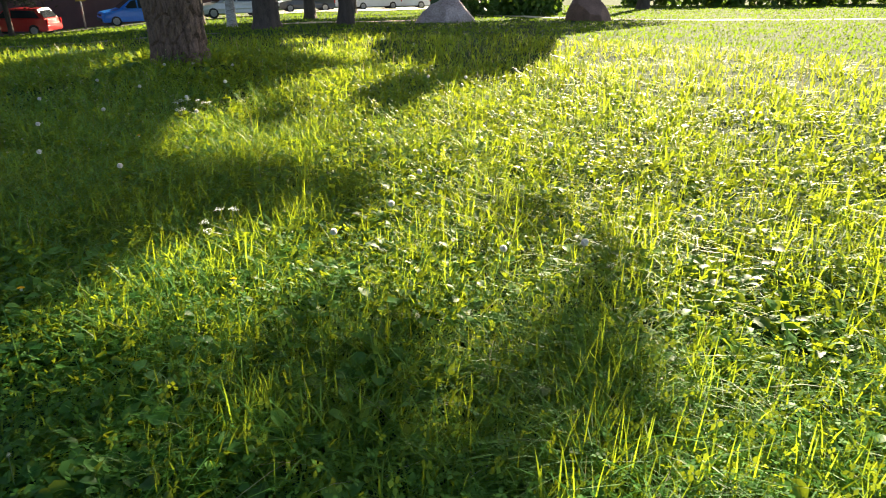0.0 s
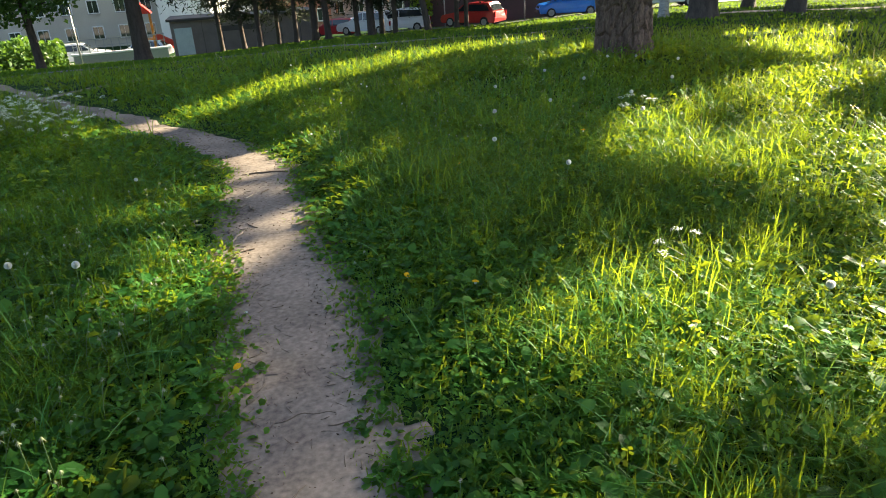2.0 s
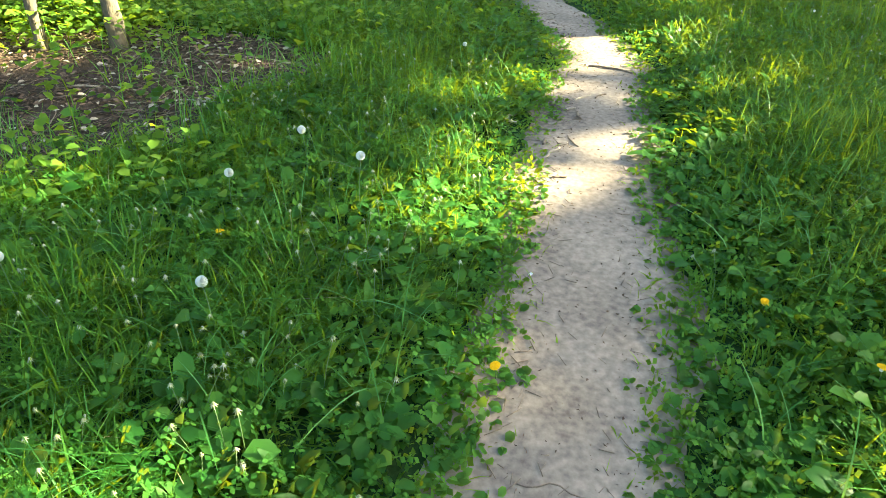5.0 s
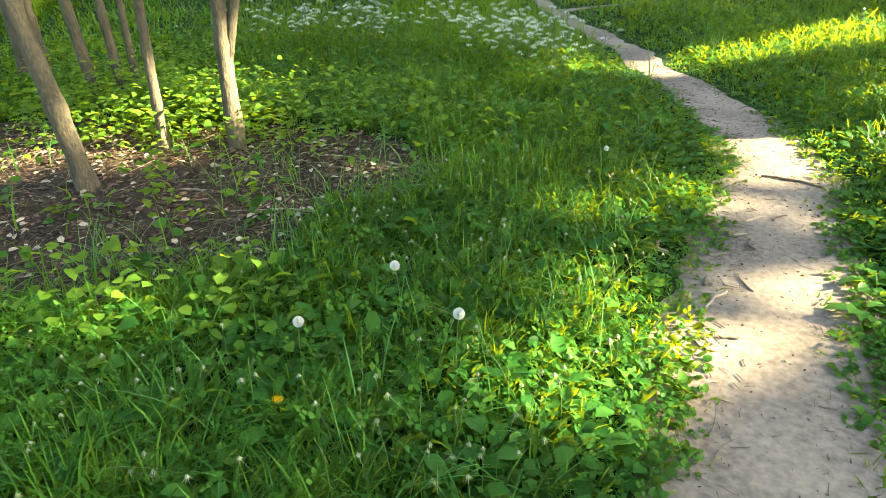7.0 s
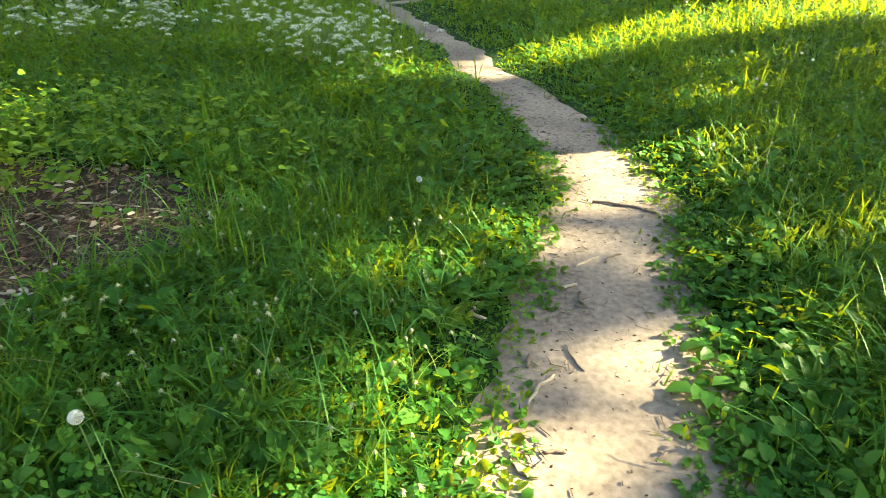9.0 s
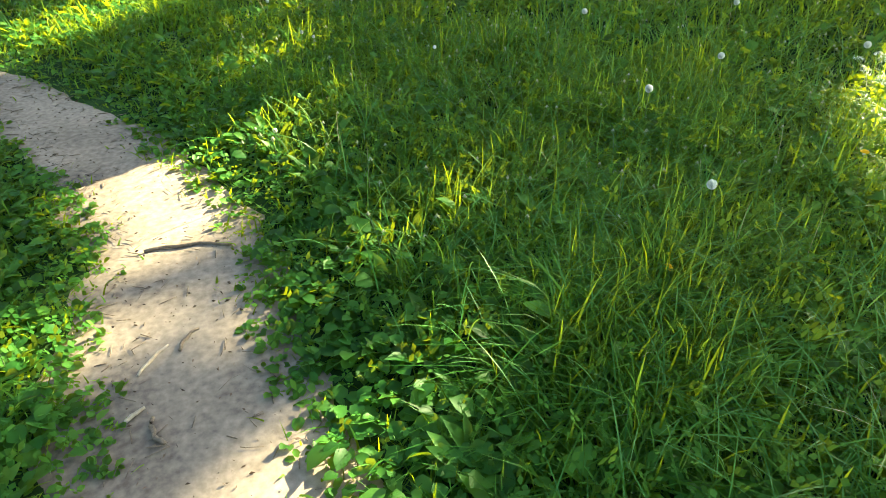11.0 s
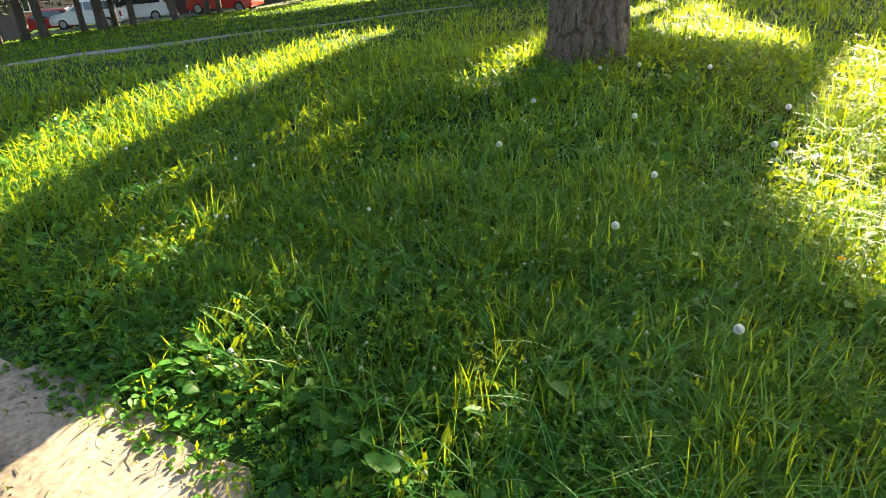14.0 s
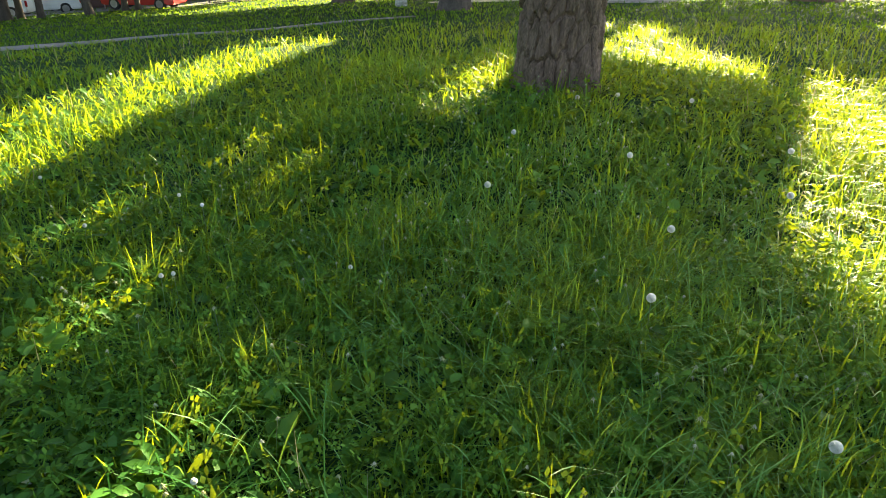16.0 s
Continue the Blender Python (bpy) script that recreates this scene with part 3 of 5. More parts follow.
leafy_tree("birch", xB, yB, 14.0, 0.16, 10.0, (4.2, 4.2, 4.5), 9000, 0.2, BIRCH_BARK, CROWN, "slender birch with white and black bark", 11, category="birch tree")
# Added tree, never in view: its crown only shades the ground left of the path.
xG, yG = polar(24.0, 31)
leafy_tree("maple", xG, yG, 17.0, 0.38, 11.5, (6.0, 6.0, 5.0), 13000, 0.31, DARK_BARK, CROWN, "tall unseen tree added behind the pine to cast shade", 13)

# Trees set out of view towards the sun, added to throw the meadow's shade.
ax, ay = math.sin(sa), math.cos(sa)
for i, (k, v) in enumerate([(49, 3.5), (46, 6.3), (50, 12.6), (47, 15.6)]):
    leafy_tree("pine", k * ax - v * ay, k * ay + v * ax, 29.0, 0.4, 19.0, (6.2, 6.2, 9.5), 29000, 0.27, DARK_BARK, CROWN, "tall tree out of view, added to shade the meadow", 80 + i)

# Extra crowns masked by nearer trunks; they exist only to darken the far lawn.
for i, (az, d, c) in enumerate([(29.7, 45, 14.5), (36.2, 43, 14.0), (24.2, 49, 15.0), (29.6, 56, 15.0)]):
    x, y = polar(az, d)
    leafy_tree("maple", x, y, 22.0, 0.3, c, (6.2, 6.2, 6.5), 14000, 0.38, DARK_BARK, CROWN, "tall unseen tree added far behind to shade the lawn", 90 + i)


def spruce(x, y, height, r0, skirt, reach, label, seed, lean=(0, 0), dense=5200):
    """A conifer with drooping boughs above a bare stem."""
    rng = np.random.RandomState(seed)
    z = gz(x, y)
    t = thing("spruce", pose(x, y, z), label, "spruce tree", "row of spruces")
    part("trunk", trunk_mesh("trunk", height, r0, 0.04, DARK_BARK, lean, 14, 20, 0.04, 0.2, seed), None, t)
    pts, arr = [], []
    n = 34
    for i in range(n):
        f = i / n
        zc = skirt + (height - skirt) * f
        L = reach * (1 - 0.85 * f) * rng.uniform(0.65, 1.1)
        a = i * 2.4 + rng.uniform(-0.3, 0.3)
        s = np.linspace(0, 1, 5)
        q = np.stack([lean[0] * zc + np.cos(a) * L * s, lean[1] * zc + np.sin(a) * L * s, zc - L * 0.25 * s ** 1.5], -1)
        arr.append(tube_arrays(q, 0.035 * (1 - 0.8 * s), 4, 0.0, i))
        m = int(dense / n * (1.4 - f))
        u = rng.uniform(0.1, 1, m)
        c = np.stack([np.interp(u, s, q[:, k]) for k in range(3)], -1)
        c += rng.normal(size=(m, 3)) * np.array([0.24, 0.24, 0.08]) * (0.4 + u[:, None])
        c[:, 2] -= np.abs(rng.normal(size=m)) * 0.3
        pts.append(c)
    part("branchwork", np_mesh("branchwork", *join(arr), DARK_BARK), None, t)["kind"] = "stuff"
    v, tr = leaf_cards(np.concatenate(pts), 0.26, rng, 0.22)
    part("foliage", np_mesh("foliage", v, tr, NEEDLE), None, t)


for i, (az, d, r) in enumerate([(-6.8, 43, 0.14), (-5.5, 42, 0.16), (-4.0, 43, 0.13), (-2.6, 42, 0.14), (-1.1, 42, 0.22), (-0.1, 41, 0.2), (2.3, 42, 0.15), (3.5, 42, 0.25), (4.4, 43, 0.16), (5.5, 42, 0.16), (-8.5, 44, 0.15), (10.5, 44, 0.16), (11.3, 44, 0.14)]):
    x, y = polar(az, d)
    spruce(x, y, 12.0 + (i * 37 % 5) * 0.8, r, 2.1 + (i * 53 % 7) * 0.16, 2.2, "dark spruce with bare lower stem and drooping boughs", 40 + i, ((i * 29 % 5 - 2) * 0.008, 0))
x, y = polar(8.2, 40)
spruce(x, y, 11.0, 0.2, 2.6, 1.8, "leaning spruce with a reddish-brown stem", 60, (-0.16, 0))
x, y = polar(-14.3, 38)
spruce(x, y, 14.0, 0.42, 3.6, 2.6, "thick dark spruce trunk near the playground", 61, (-0.02, 0), 5000)
for az, d, h, seed in [(-21.3, 38, 9.0, 71), (-25.2, 40, 9.0, 72), (-31, 42, 10, 73)]:
    x, y = polar(az, d)
    leafy_tree("rowan", x, y, h, 0.2, 4.6, (2.9, 2.9, 2.6), 6500, 0.22, DARK_BARK, CROWN, "leafy broadleaf tree with green foliage", seed)

# ---- saplings beside the path ----


def sapling(x, y, top, r, seed, label, lean, fork=False):
    rng = np.random.RandomState(seed)
    z = gz(x, y)
    t = thing("sapling", pose(x, y, z), label, "sapling", "saplings by the path")
    s = np.linspace(0, 1, 14)
    pts = np.stack([lean[0] * top * s + 0.03 * np.sin(s * 7 + seed), lean[1] * top * s + 0.03 * np.cos(s * 6 + seed), -0.1 + (top + 0.1) * s], -1)
    rad = r * (1 - 0.55 * s)
    rad[0] *= 1.35
    rad[1] *= 1.05
    s2 = np.linspace(0, 1, 70)
    p2 = np.stack([np.interp(s2, s, pts[:, k]) for k in range(3)], -1)
    r2 = np.interp(s2, s, rad) * (1 + 0.06 * np.sin(s2 * 61 + seed) * np.sin(s2 * 23) + 0.22 * np.exp(-((np.mod(s2 * top + 0.13 * seed, 0.47) - 0.2) / 0.02) ** 2))
    part("trunk", np_mesh("trunk", *tube_arrays(p2, r2, 16, 0.07, seed), SAP_BARK, True), None, t)
    ends = []
    for i in range(11):
        f = rng.uniform(0.5, 1.0) if i else (0.125 if fork else 0.6)
        b = np.array([np.interp(f, s, pts[:, k]) for k in range(3)])
        a = 1.0 if fork and not i else i * 2.4 + seed
        L = rng.uniform(0.5, 1.2) if i or not fork else 1.8
        q = np.linspace(0, 1, 6)
        out = 0.3 if (fork and not i) else 0.8
        c = b + np.stack([np.cos(a) * L * q * out, np.sin(a) * L * q * out, L * q * (0.95 if not i else 0.6) + 0.03 * np.sin(q * 6)], -1)
        part("branch", np_mesh("branch", *tube_arrays(c, r * (0.75 if fork and not i else 0.3) * (1 - 0.75 * q), 7, 0.04, i), SAP_BARK, True), None, t)
        ends.append(c[3:])
    e = np.concatenate(ends)
    c = e[rng.randint(0, len(e), 500)] + rng.normal(size=(500, 3)) * 0.28
    w = c + np.array([x, y, z])
    k = (w[:, 2] - 0.15) / SUN.z
    c = c[~sunny(w[:, 0] - k * SUN.x, w[:, 1] - k * SUN.y) & (c[:, 2] > 1.7)]
    part("leaves", np_mesh("leaves", *leaf_cards(c, 0.11, rng, 0.8, 0.4), SHRUB), None, t)


sapling(-3.28, 2.79, 4.2, 0.052, 1, "pale grey-brown leaning sapling trunk rising from brown litter", (-0.2, 0.05))
sapling(-3.5, 3.48, 4.5, 0.034, 2, "thin brown sapling trunk rising from sunlit undergrowth", (0.05, 0.06))
sapling(-3.05, 3.72, 4.6, 0.05, 3, "forked brown sapling trunk with ivy-like sprouts at its foot", (0.03, 0.04), True)
for i, (x, y, r, lean) in enumerate([(-5.0, 3.95, 0.045, (-0.05, 0.02)), (-4.8, 4.1, 0.038, (-0.02, 0.03)), (-4.7, 4.2, 0.03, (0.03, 0.0)), (-5.3, 3.8, 0.035, (-0.12, 0.0)), (-6.2, 4.1, 0.08, (-0.08, 0.0)), (-6.6, 4.4, 0.07, (-0.02, 0.0))]):
    sapling(x, y, 4.6, r, 20 + i, "thin brown thicket stem in shaded undergrowth", lean)

# ---- grass ----


def blades(rng, x, y, h, w, material, name, label, bend=0.5, levels=3, stiff=None):
    """Bent, tapering blades of grass, all in one mesh."""
    n = len(x)
    z = ground_z(x, y) - 0.005
    yaw = 2.5 * wobble(x, y, 2.3, 8.0) + rng.uniform(-3.14, 3.14, n)
    b = np.abs(rng.normal(bend, 0.5, n)) if stiff is None else stiff
    f = np.linspace(0, 1, levels + 1)
    dx, dy = np.cos(yaw), np.sin(yaw)
    twist = rng.uniform(-0.6, 0.6, n)
    px, py = -np.sin(yaw + twist), np.cos(yaw + twist)
    vs = []
    for i, q in enumerate(f):
        reach = h * b * q ** 1.8
        up = h * (q - 0.38 * np.minimum(b, 1.4) * q ** 2.4)
        cx, cy, cz = x + dx * reach, y + dy * reach, z + up
        if i < levels:
            ww = w * (1 - 0.55 * q)
            vs += [np.stack([cx - px * ww, cy - py * ww, cz], -1), np.stack([cx + px * ww, cy + py * ww, cz], -1)]
        else:
            vs.append(np.stack([cx, cy, cz], -1))
    m = len(vs)
    v = np.stack(vs, 1).reshape(-1, 3)
    tri = []
    for i in range(levels - 1):
        a = 2 * i
        tri += [(a, a + 1, a + 3), (a, a + 3, a + 2)]
    tri.append((m - 3, m - 2, m - 1))
    t = (np.arange(n)[:, None, None] * m + np.array(tri)[None]).reshape(-1, 3)
    return tagged(new(name, np_mesh(name, v, t, material)), label, "grass", kind="stuff")


def walk_gap(x, y):
    """Distance from the line that is walked."""
    s = np.clip((y + 1.0) / 4.8, 0, 1)
    return np.hypot(x - (0.7 - 0.45 * s), y + 1.0 - 4.8 * s)


def scatter(rng, near, far, density, power=2.0, knee=2.4):
    """Places over the meadow, thinning with distance from the walk."""
    out = []
    edges = [near]
    while edges[-1] < far:
        edges.append(min(far, max(edges[-1] * 1.25, edges[-1] + 0.8)))
    for a, b in zip(edges[:-1], edges[1:]):
        n = int(density * min(1.0, (knee / max(b, 0.1)) ** power) * ((2 * b + 1.0) * (2 * b + 5.8)))
        x, y = rng.uniform(-b + 0.2, b + 0.8, n), rng.uniform(-1.0 - b, 3.8 + b, n)
        d = walk_gap(x, y)
        ang = np.degrees(np.arctan2(x - 0.5, y + 1.6))
        k = (d >= a) & (d < b) & (ang > -76) & (ang < 96) & (y > -1.6)
        out.append(np.stack([x[k], y[k]], -1))
    return np.concatenate(out).T


def rng_edge(x, y):
    return np.modf(np.abs(np.sin(x * 127.1 + y * 311.7) * 43758.5453))[0] * 2 - 1


def cover(x, y):
    """Gap to bare ground, and whether a place is bare."""
    p = np.minimum(line_gap(x, y, TRACK), line_gap(x, y, SIDE) + 0.05)
    j = 0.07 * wobble(x, y, 9.0, 2.0) + 0.07 * wobble(x, y, 3.1, 5.0) * (np.abs(p) < 0.5)
    bare = (p + j + 0.07 * rng_edge(x, y) < -0.01) | (line_gap(x, y, GRAVEL_LINE) + 2 * j < 0) | (line_gap(x, y, BRANCH) < 0.02)
    far = np.hypot(x, y) > 20
    bare |= far & ((line_gap(x, y, SANDLINE) < 0) | (line_gap(x, y, SAND2) < 0))
    lit = inside(x + 2 * j, y + 2 * j, LITTER_POLY)
    return p, bare, lit


rng = np.random.RandomState(11)
x, y = scatter(rng, 0.0, 14.0, 3300, 1.8)
p, bare, lit = cover(x, y)
tuft = wobble(x, y, 2.6, 1.0) + 0.6 * wobble(x, y, 7.0, 3.0)
keep = ~bare & (~lit | (rng.uniform(size=len(x)) < 0.03)) & (rng.uniform(size=len(x)) < np.clip(0.26 + p * np.where(y > 6.3, 5.0, 1.1), 0.06, 1))
keep &= rng.uniform(size=len(x)) < np.clip(0.65 + 0.5 * tuft, 0.15, 1)
x, y, p, tuft = x[keep], y[keep], p[keep], tuft[keep]
d = walk_gap(x, y)
lawn = np.clip((y - 11.5) / 2.0, 0, 1)
h = (0.04 + 0.155 * np.clip((p - 0.08) / 0.8, 0, 1)) * (1 + 0.4 * np.clip(tuft, -1, 1.2)) * rng.uniform(0.4, 1.4, len(x)) * (1 - 0.45 * lawn)
w = 0.003 * rng.uniform(0.4, 1.7, len(x)) * np.maximum(1.0, d / 2.4) ** 0.62
near = d < 4.0
blades(rng, x[near], y[near], h[near], w[near], GRASS, "grass", "fresh green uncut meadow grass with bent blades", 0.9)
blades(rng, x[~near], y[~near], h[~near], w[~near] * 1.1, GRASS, "grass", "fresh green uncut meadow grass farther from the path", 1.0, 2)
x, y = scatter(rng, 14.0, 62.0, 66, 1.25, 14.0)
p, bare, lit = cover(x, y)
keep = ~bare
x, y = x[keep], y[keep]
d = walk_gap(x, y)
blades(rng, x, y, rng.uniform(0.05, 0.12, len(x)), 0.014 * (d / 14.0) ** 0.6 * rng.uniform(0.7, 1.4, len(x)), GRASS_FAR, "far_grass", "short green grass of the distant lawn", 0.5, 2)

# tall stalks with dry tips
x, y = scatter(rng, 0.6, 13.0, 7, 1.0, 3.0)
p, bare, lit = cover(x, y)
keep = ~bare & ~lit & (p > 0.45)
x, y = x[keep], y[keep]
blades(rng, x, y, rng.uniform(0.16, 0.32, len(x)), 0.0014 * np.maximum(1, walk_gap(x, y) / 3), DRY, "grass_stalks", "thin pale seeding grass stalks above the meadow", 0.6, 4)

# long grass that hides the far path
x, y = rng.uniform(-6.5, -1.2, 9000), rng.uniform(6.3, 12.0, 9000)
tx = np.interp(y, TRACK[:, 1], TRACK[:, 0])
keep = (x < tx - 0.32) & (x > tx - 2.6) & (rng.uniform(size=9000) < 0.55 + 0.4 * wobble(x, y, 2.0, 3.0)) & (line_gap(x, y, LIT_STRIPS[0]) > 0.1)
x, y = x[keep], y[keep]
blades(rng, x, y, rng.uniform(0.22, 0.46, len(x)), rng.uniform(0.003, 0.006, len(x)), GRASS, "long_grass", "long unmown green grass beside the far path", 0.5, 4)

# coarse arching tufts
tx, ty = [], []
for cx, cy, n in [(4.3, 5.55, 60), (4.1, 5.2, 60), (3.7, 5.8, 50), (0.95, 4.8, 14), (-2.3, 2.3, 60), (-1.75, 2.95, 30), (-1.62, 3.85, 26), (-4.2, 5.4, 60), (1.5, 1.6, 40), (1.9, 1.7, 40), (-0.75, 0.95, 70), (2.3, 1.3, 40), (1.6, 3.3, 30), (1.9, 3.7, 40), (2.4, 3.2, 40), (1.5, 3.9, 30), (2.2, 2.6, 40), (1.3, 3.6, 26), (1.45, 3.0, 26), (1.75, 4.4, 26), (1.1, 3.9, 20), (2.0, 4.1, 26), (1.7, 3.1, 26), (4.0, 9.4, 60), (1.2, 7.6, 30), (-1.0, 8.4, 50), (3.0, 4.0, 40), (-1.6, 2.2, 30), (-0.9, 3.4, 40), (-1.2, 4.2, 40), (-1.8, 5.0, 60), (-2.6, 5.6, 60)]:
    tx.append(rng.normal(cx, 0.13, n))
    ty.append(rng.normal(cy, 0.13, n))
for _ in range(190):
    cx, cy, n = rng.uniform(1.15, 3.6), rng.uniform(3.3, 6.6), rng.randint(7, 17)
    tx.append(rng.normal(cx, 0.07, n))
    ty.append(rng.normal(cy, 0.07, n))
for _ in range(620):
    a, r = rng.uniform(-1.2, 1.5), rng.uniform(1.0, 8)
    cx, cy = 0.5 + r * math.sin(a), rng.uniform(0, 3) + r * math.cos(a)
    n = rng.randint(6, 16)
    tx.append(rng.normal(cx, 0.1, n))
    ty.append(rng.normal(cy, 0.1, n))
x, y = np.concatenate(tx), np.concatenate(ty)
p, bare, lit = cover(x, y)
keep = ~bare & (p > 0.3)
x, y = x[keep], y[keep]
blades(rng, x, y, rng.uniform(0.17, 0.34, len(x)), rng.uniform(0.0016, 0.0034, len(x)), TUSSOCK, "tussock_grass", "coarse tufts of long arching grass blades", 0.6, 6, rng.uniform(0.3, 1.25, len(x)))

# ---- low herbs ----


def herb_leaves(rng, x, y, z, yaw, tilt, length, width, material, name, label, curl=0.25):
    """Oval leaves folded along the midrib."""
    n = len(x)
    d = np.stack([np.cos(yaw) * np.cos(tilt), np.sin(yaw) * np.cos(tilt), np.sin(tilt)], -1)
    s = np.stack([-np.sin(yaw), np.cos(yaw), np.zeros(n)], -1)
    s = s + rng.normal(size=(n, 1)) * 0.35 * np.array([0, 0, 1.0])
    s /= np.linalg.norm(s, axis=1)[:, None]
    up = np.cross(d, s)
    b = np.stack([x, y, z], -1)
    L, W = length[:, None], width[:, None]
    sag = curl * L
    pts = [b, b + d * L * 0.32 + s * W * 0.48 + up * W * 0.15, b + d * L * 0.32 - s * W * 0.48 + up * W * 0.15,
           b + d * L * 0.5 - up * W * 0.02, b + d * L * 0.74 + s * W * 0.42 + up * (W * 0.12 - sag * 0.3), b + d * L * 0.74 - s * W * 0.42 + up * (W * 0.12 - sag * 0.3), b + d * L - up * sag * 0.8]
    v = np.stack(pts, 1).reshape(-1, 3)
    tri = np.array([(0, 3, 1), (0, 2, 3), (1, 3, 4), (2, 5, 3), (4, 3, 6), (5, 6, 3)])
    t = (np.arange(n)[:, None, None] * 7 + tri[None]).reshape(-1, 3)
    return tagged(new(name, np_mesh(name, v, t, material)), label, "herb", kind="stuff")


x, y = scatter(rng, 0.0, 8.0, 480, 1.7, 3.0)
p, bare, lit = cover(x, y)
patchy = wobble(x, y, 2.2, 9.0)
chance = np.where(p < 0.45, np.clip(0.75 + 3 * p, 0.3, 1.0) * np.clip(1.7 - 2.6 * p, 0.4, 1), np.where(x < 0.3, 0.26, 0.2)) * np.clip(0.7 + 0.6 * patchy, 0.15, 1) * np.where(y > 6, 0.5, 1)
keep = (p + 0.05 * wobble(x, y, 6.0, 2.0) > -0.02) & ~bare & (~lit | (rng.uniform(size=len(x)) < 0.12)) & (rng.uniform(size=len(x)) < chance)
rx, ry, rp = x[keep], y[keep], p[keep]
k = rng.randint(3, 7, len(rx))
idx = np.repeat(np.arange(len(rx)), k)
n = len(idx)
yaw = rng.uniform(0, 6.283, n)
size = np.repeat(rng.uniform(0.6, 1.3, len(rx)), k) * (0.55 + 0.6 * np.clip(rp[idx] / 0.5, 0, 1))
L = 0.048 * size * rng.uniform(0.7, 1.4, n)
x, y = rx[idx] + np.cos(yaw) * 0.02 * size, ry[idx] + np.sin(yaw) * 0.02 * size
lift = np.clip(rp[idx], 0, 0.7) * rng.uniform(0.0, 0.16, n)
herb_leaves(rng, x, y, ground_z(x, y) + 0.008 + lift, yaw, rng.uniform(-0.1, 0.7, n) + lift, L, L * rng.uniform(0.55, 0.9, n), HERB, "plantain_leaves", "broad oval plantain and dandelion leaves hugging the path edge")
# larger plantains right at the trodden edge
px, py = [], []
for cx, cy in [(0.36, 3.48), (0.38, 3.7), (0.5, 3.76), (0.55, 3.3), (0.62, 3.1), (0.6, 2.6), (0.66, 2.2), (-0.12, 2.35), (-0.2, 2.2), (-0.05, 2.0), (-0.18, 1.85), (0.05, 1.7), (-0.1, 1.5), (0.8, 1.7), (0.78, 1.0), (0.95, 0.9), (0.85, 2.0), (0.4, 4.3), (0.45, 4.0), (-0.4, 3.6), (-0.45, 3.3), (-0.3, 4.0), (0.05, 1.0), (0.15, 0.7), (-0.15, 1.15), (0.28, 4.6), (-0.42, 4.4), (0.75, 2.9), (0.9, 2.6), (-0.3, 2.0), (-0.35, 1.6), (-0.45, 1.9)]:
    m = rng.randint(5, 9)
    px.append(np.full(m, cx))
    py.append(np.full(m, cy))
x, y = np.concatenate(px), np.concatenate(py)
x = x + np.where(x > np.interp(y, TRACK[:, 1], TRACK[:, 0]), 0.07, -0.03)
n = len(x)
yaw = rng.uniform(0, 6.283, n)
L = rng.uniform(0.05, 0.1, n)
herb_leaves(rng, x + 0.02 * np.cos(yaw), y + 0.02 * np.sin(yaw), ground_z(x, y) + rng.uniform(0.01, 0.04, n), yaw, rng.uniform(0.0, 0.4, n), L, L * rng.uniform(0.55, 0.8, n), HERB, "plantain_rosettes", "large ribbed plantain rosettes at the path edge")
# long dandelion leaves
x, y = scatter(rng, 0.1, 9.0, 75, 1.5, 3.0)
p, bare, lit = cover(x, y)
keep = ~bare & ~lit & (p > 0.35)
x, y = np.repeat(x[keep], 6), np.repeat(y[keep], 6)
n = len(x)
yaw = rng.uniform(0, 6.283, n)
L = rng.uniform(0.06, 0.14, n)
herb_leaves(rng, x, y, ground_z(x, y) + 0.01, yaw, rng.uniform(0.35, 1.2, n), L, L * rng.uniform(0.22, 0.36, n), HERB, "dandelion_leaves", "long upright toothed dandelion leaves among grass")
# clover
x, y = scatter(rng, 0.0, 6.5, 2100, 2.2, 2.2)
p, bare, lit = cover(x, y)
patchy = wobble(x, y, 1.6, 4.0)
keep = ~bare & ~lit & (p > 0.0) & (rng.uniform(size=len(x)) < np.clip(0.7 + 0.6 * patchy, 0.15, 1.0) * np.clip(0.1 + 2.4 * p, 0, 1))
x, y, p = x[keep], y[keep], p[keep]
z = ground_z(x, y) + rng.uniform(0.01, 0.05, len(x)) + 0.2 * np.clip(p - 0.1, 0, 0.7) * rng.uniform(0.0, 1.0, len(x)) ** 1.3
yaw = rng.uniform(0, 6.283, len(x))
vs = []
tilt = rng.normal(0, 0.6, (len(x), 2))
sz = rng.uniform(0.006, 0.014, len(x)) * np.maximum(1, walk_gap(x, y) / 2.6) ** 0.7
for j in range(3):
    a = yaw + j * 2.094
    for da, rr in ((0, 0.05), (0.6, 0.8), (0, 1.25), (-0.6, 0.8)):
        ox, oy = np.cos(a + da) * rr * sz * 1.4, np.sin(a + da) * rr * sz * 1.4
        vs.append(np.stack([x + ox, y + oy, z + ox * tilt[:, 0] + oy * tilt[:, 1]], -1))
v = np.stack(vs, 1).reshape(-1, 3)
tri = np.array([(4 * j + a, 4 * j + b, 4 * j + c) for j in range(3) for a, b, c in ((0, 1, 2), (0, 2, 3))])
t = (np.arange(len(x))[:, None, None] * 12 + tri[None]).reshape(-1, 3)
tagged(new("clover", np_mesh("clover", v, t, CLOVER)), "small three-leaved clover carpeting the ground between grass", "clover", kind="stuff")
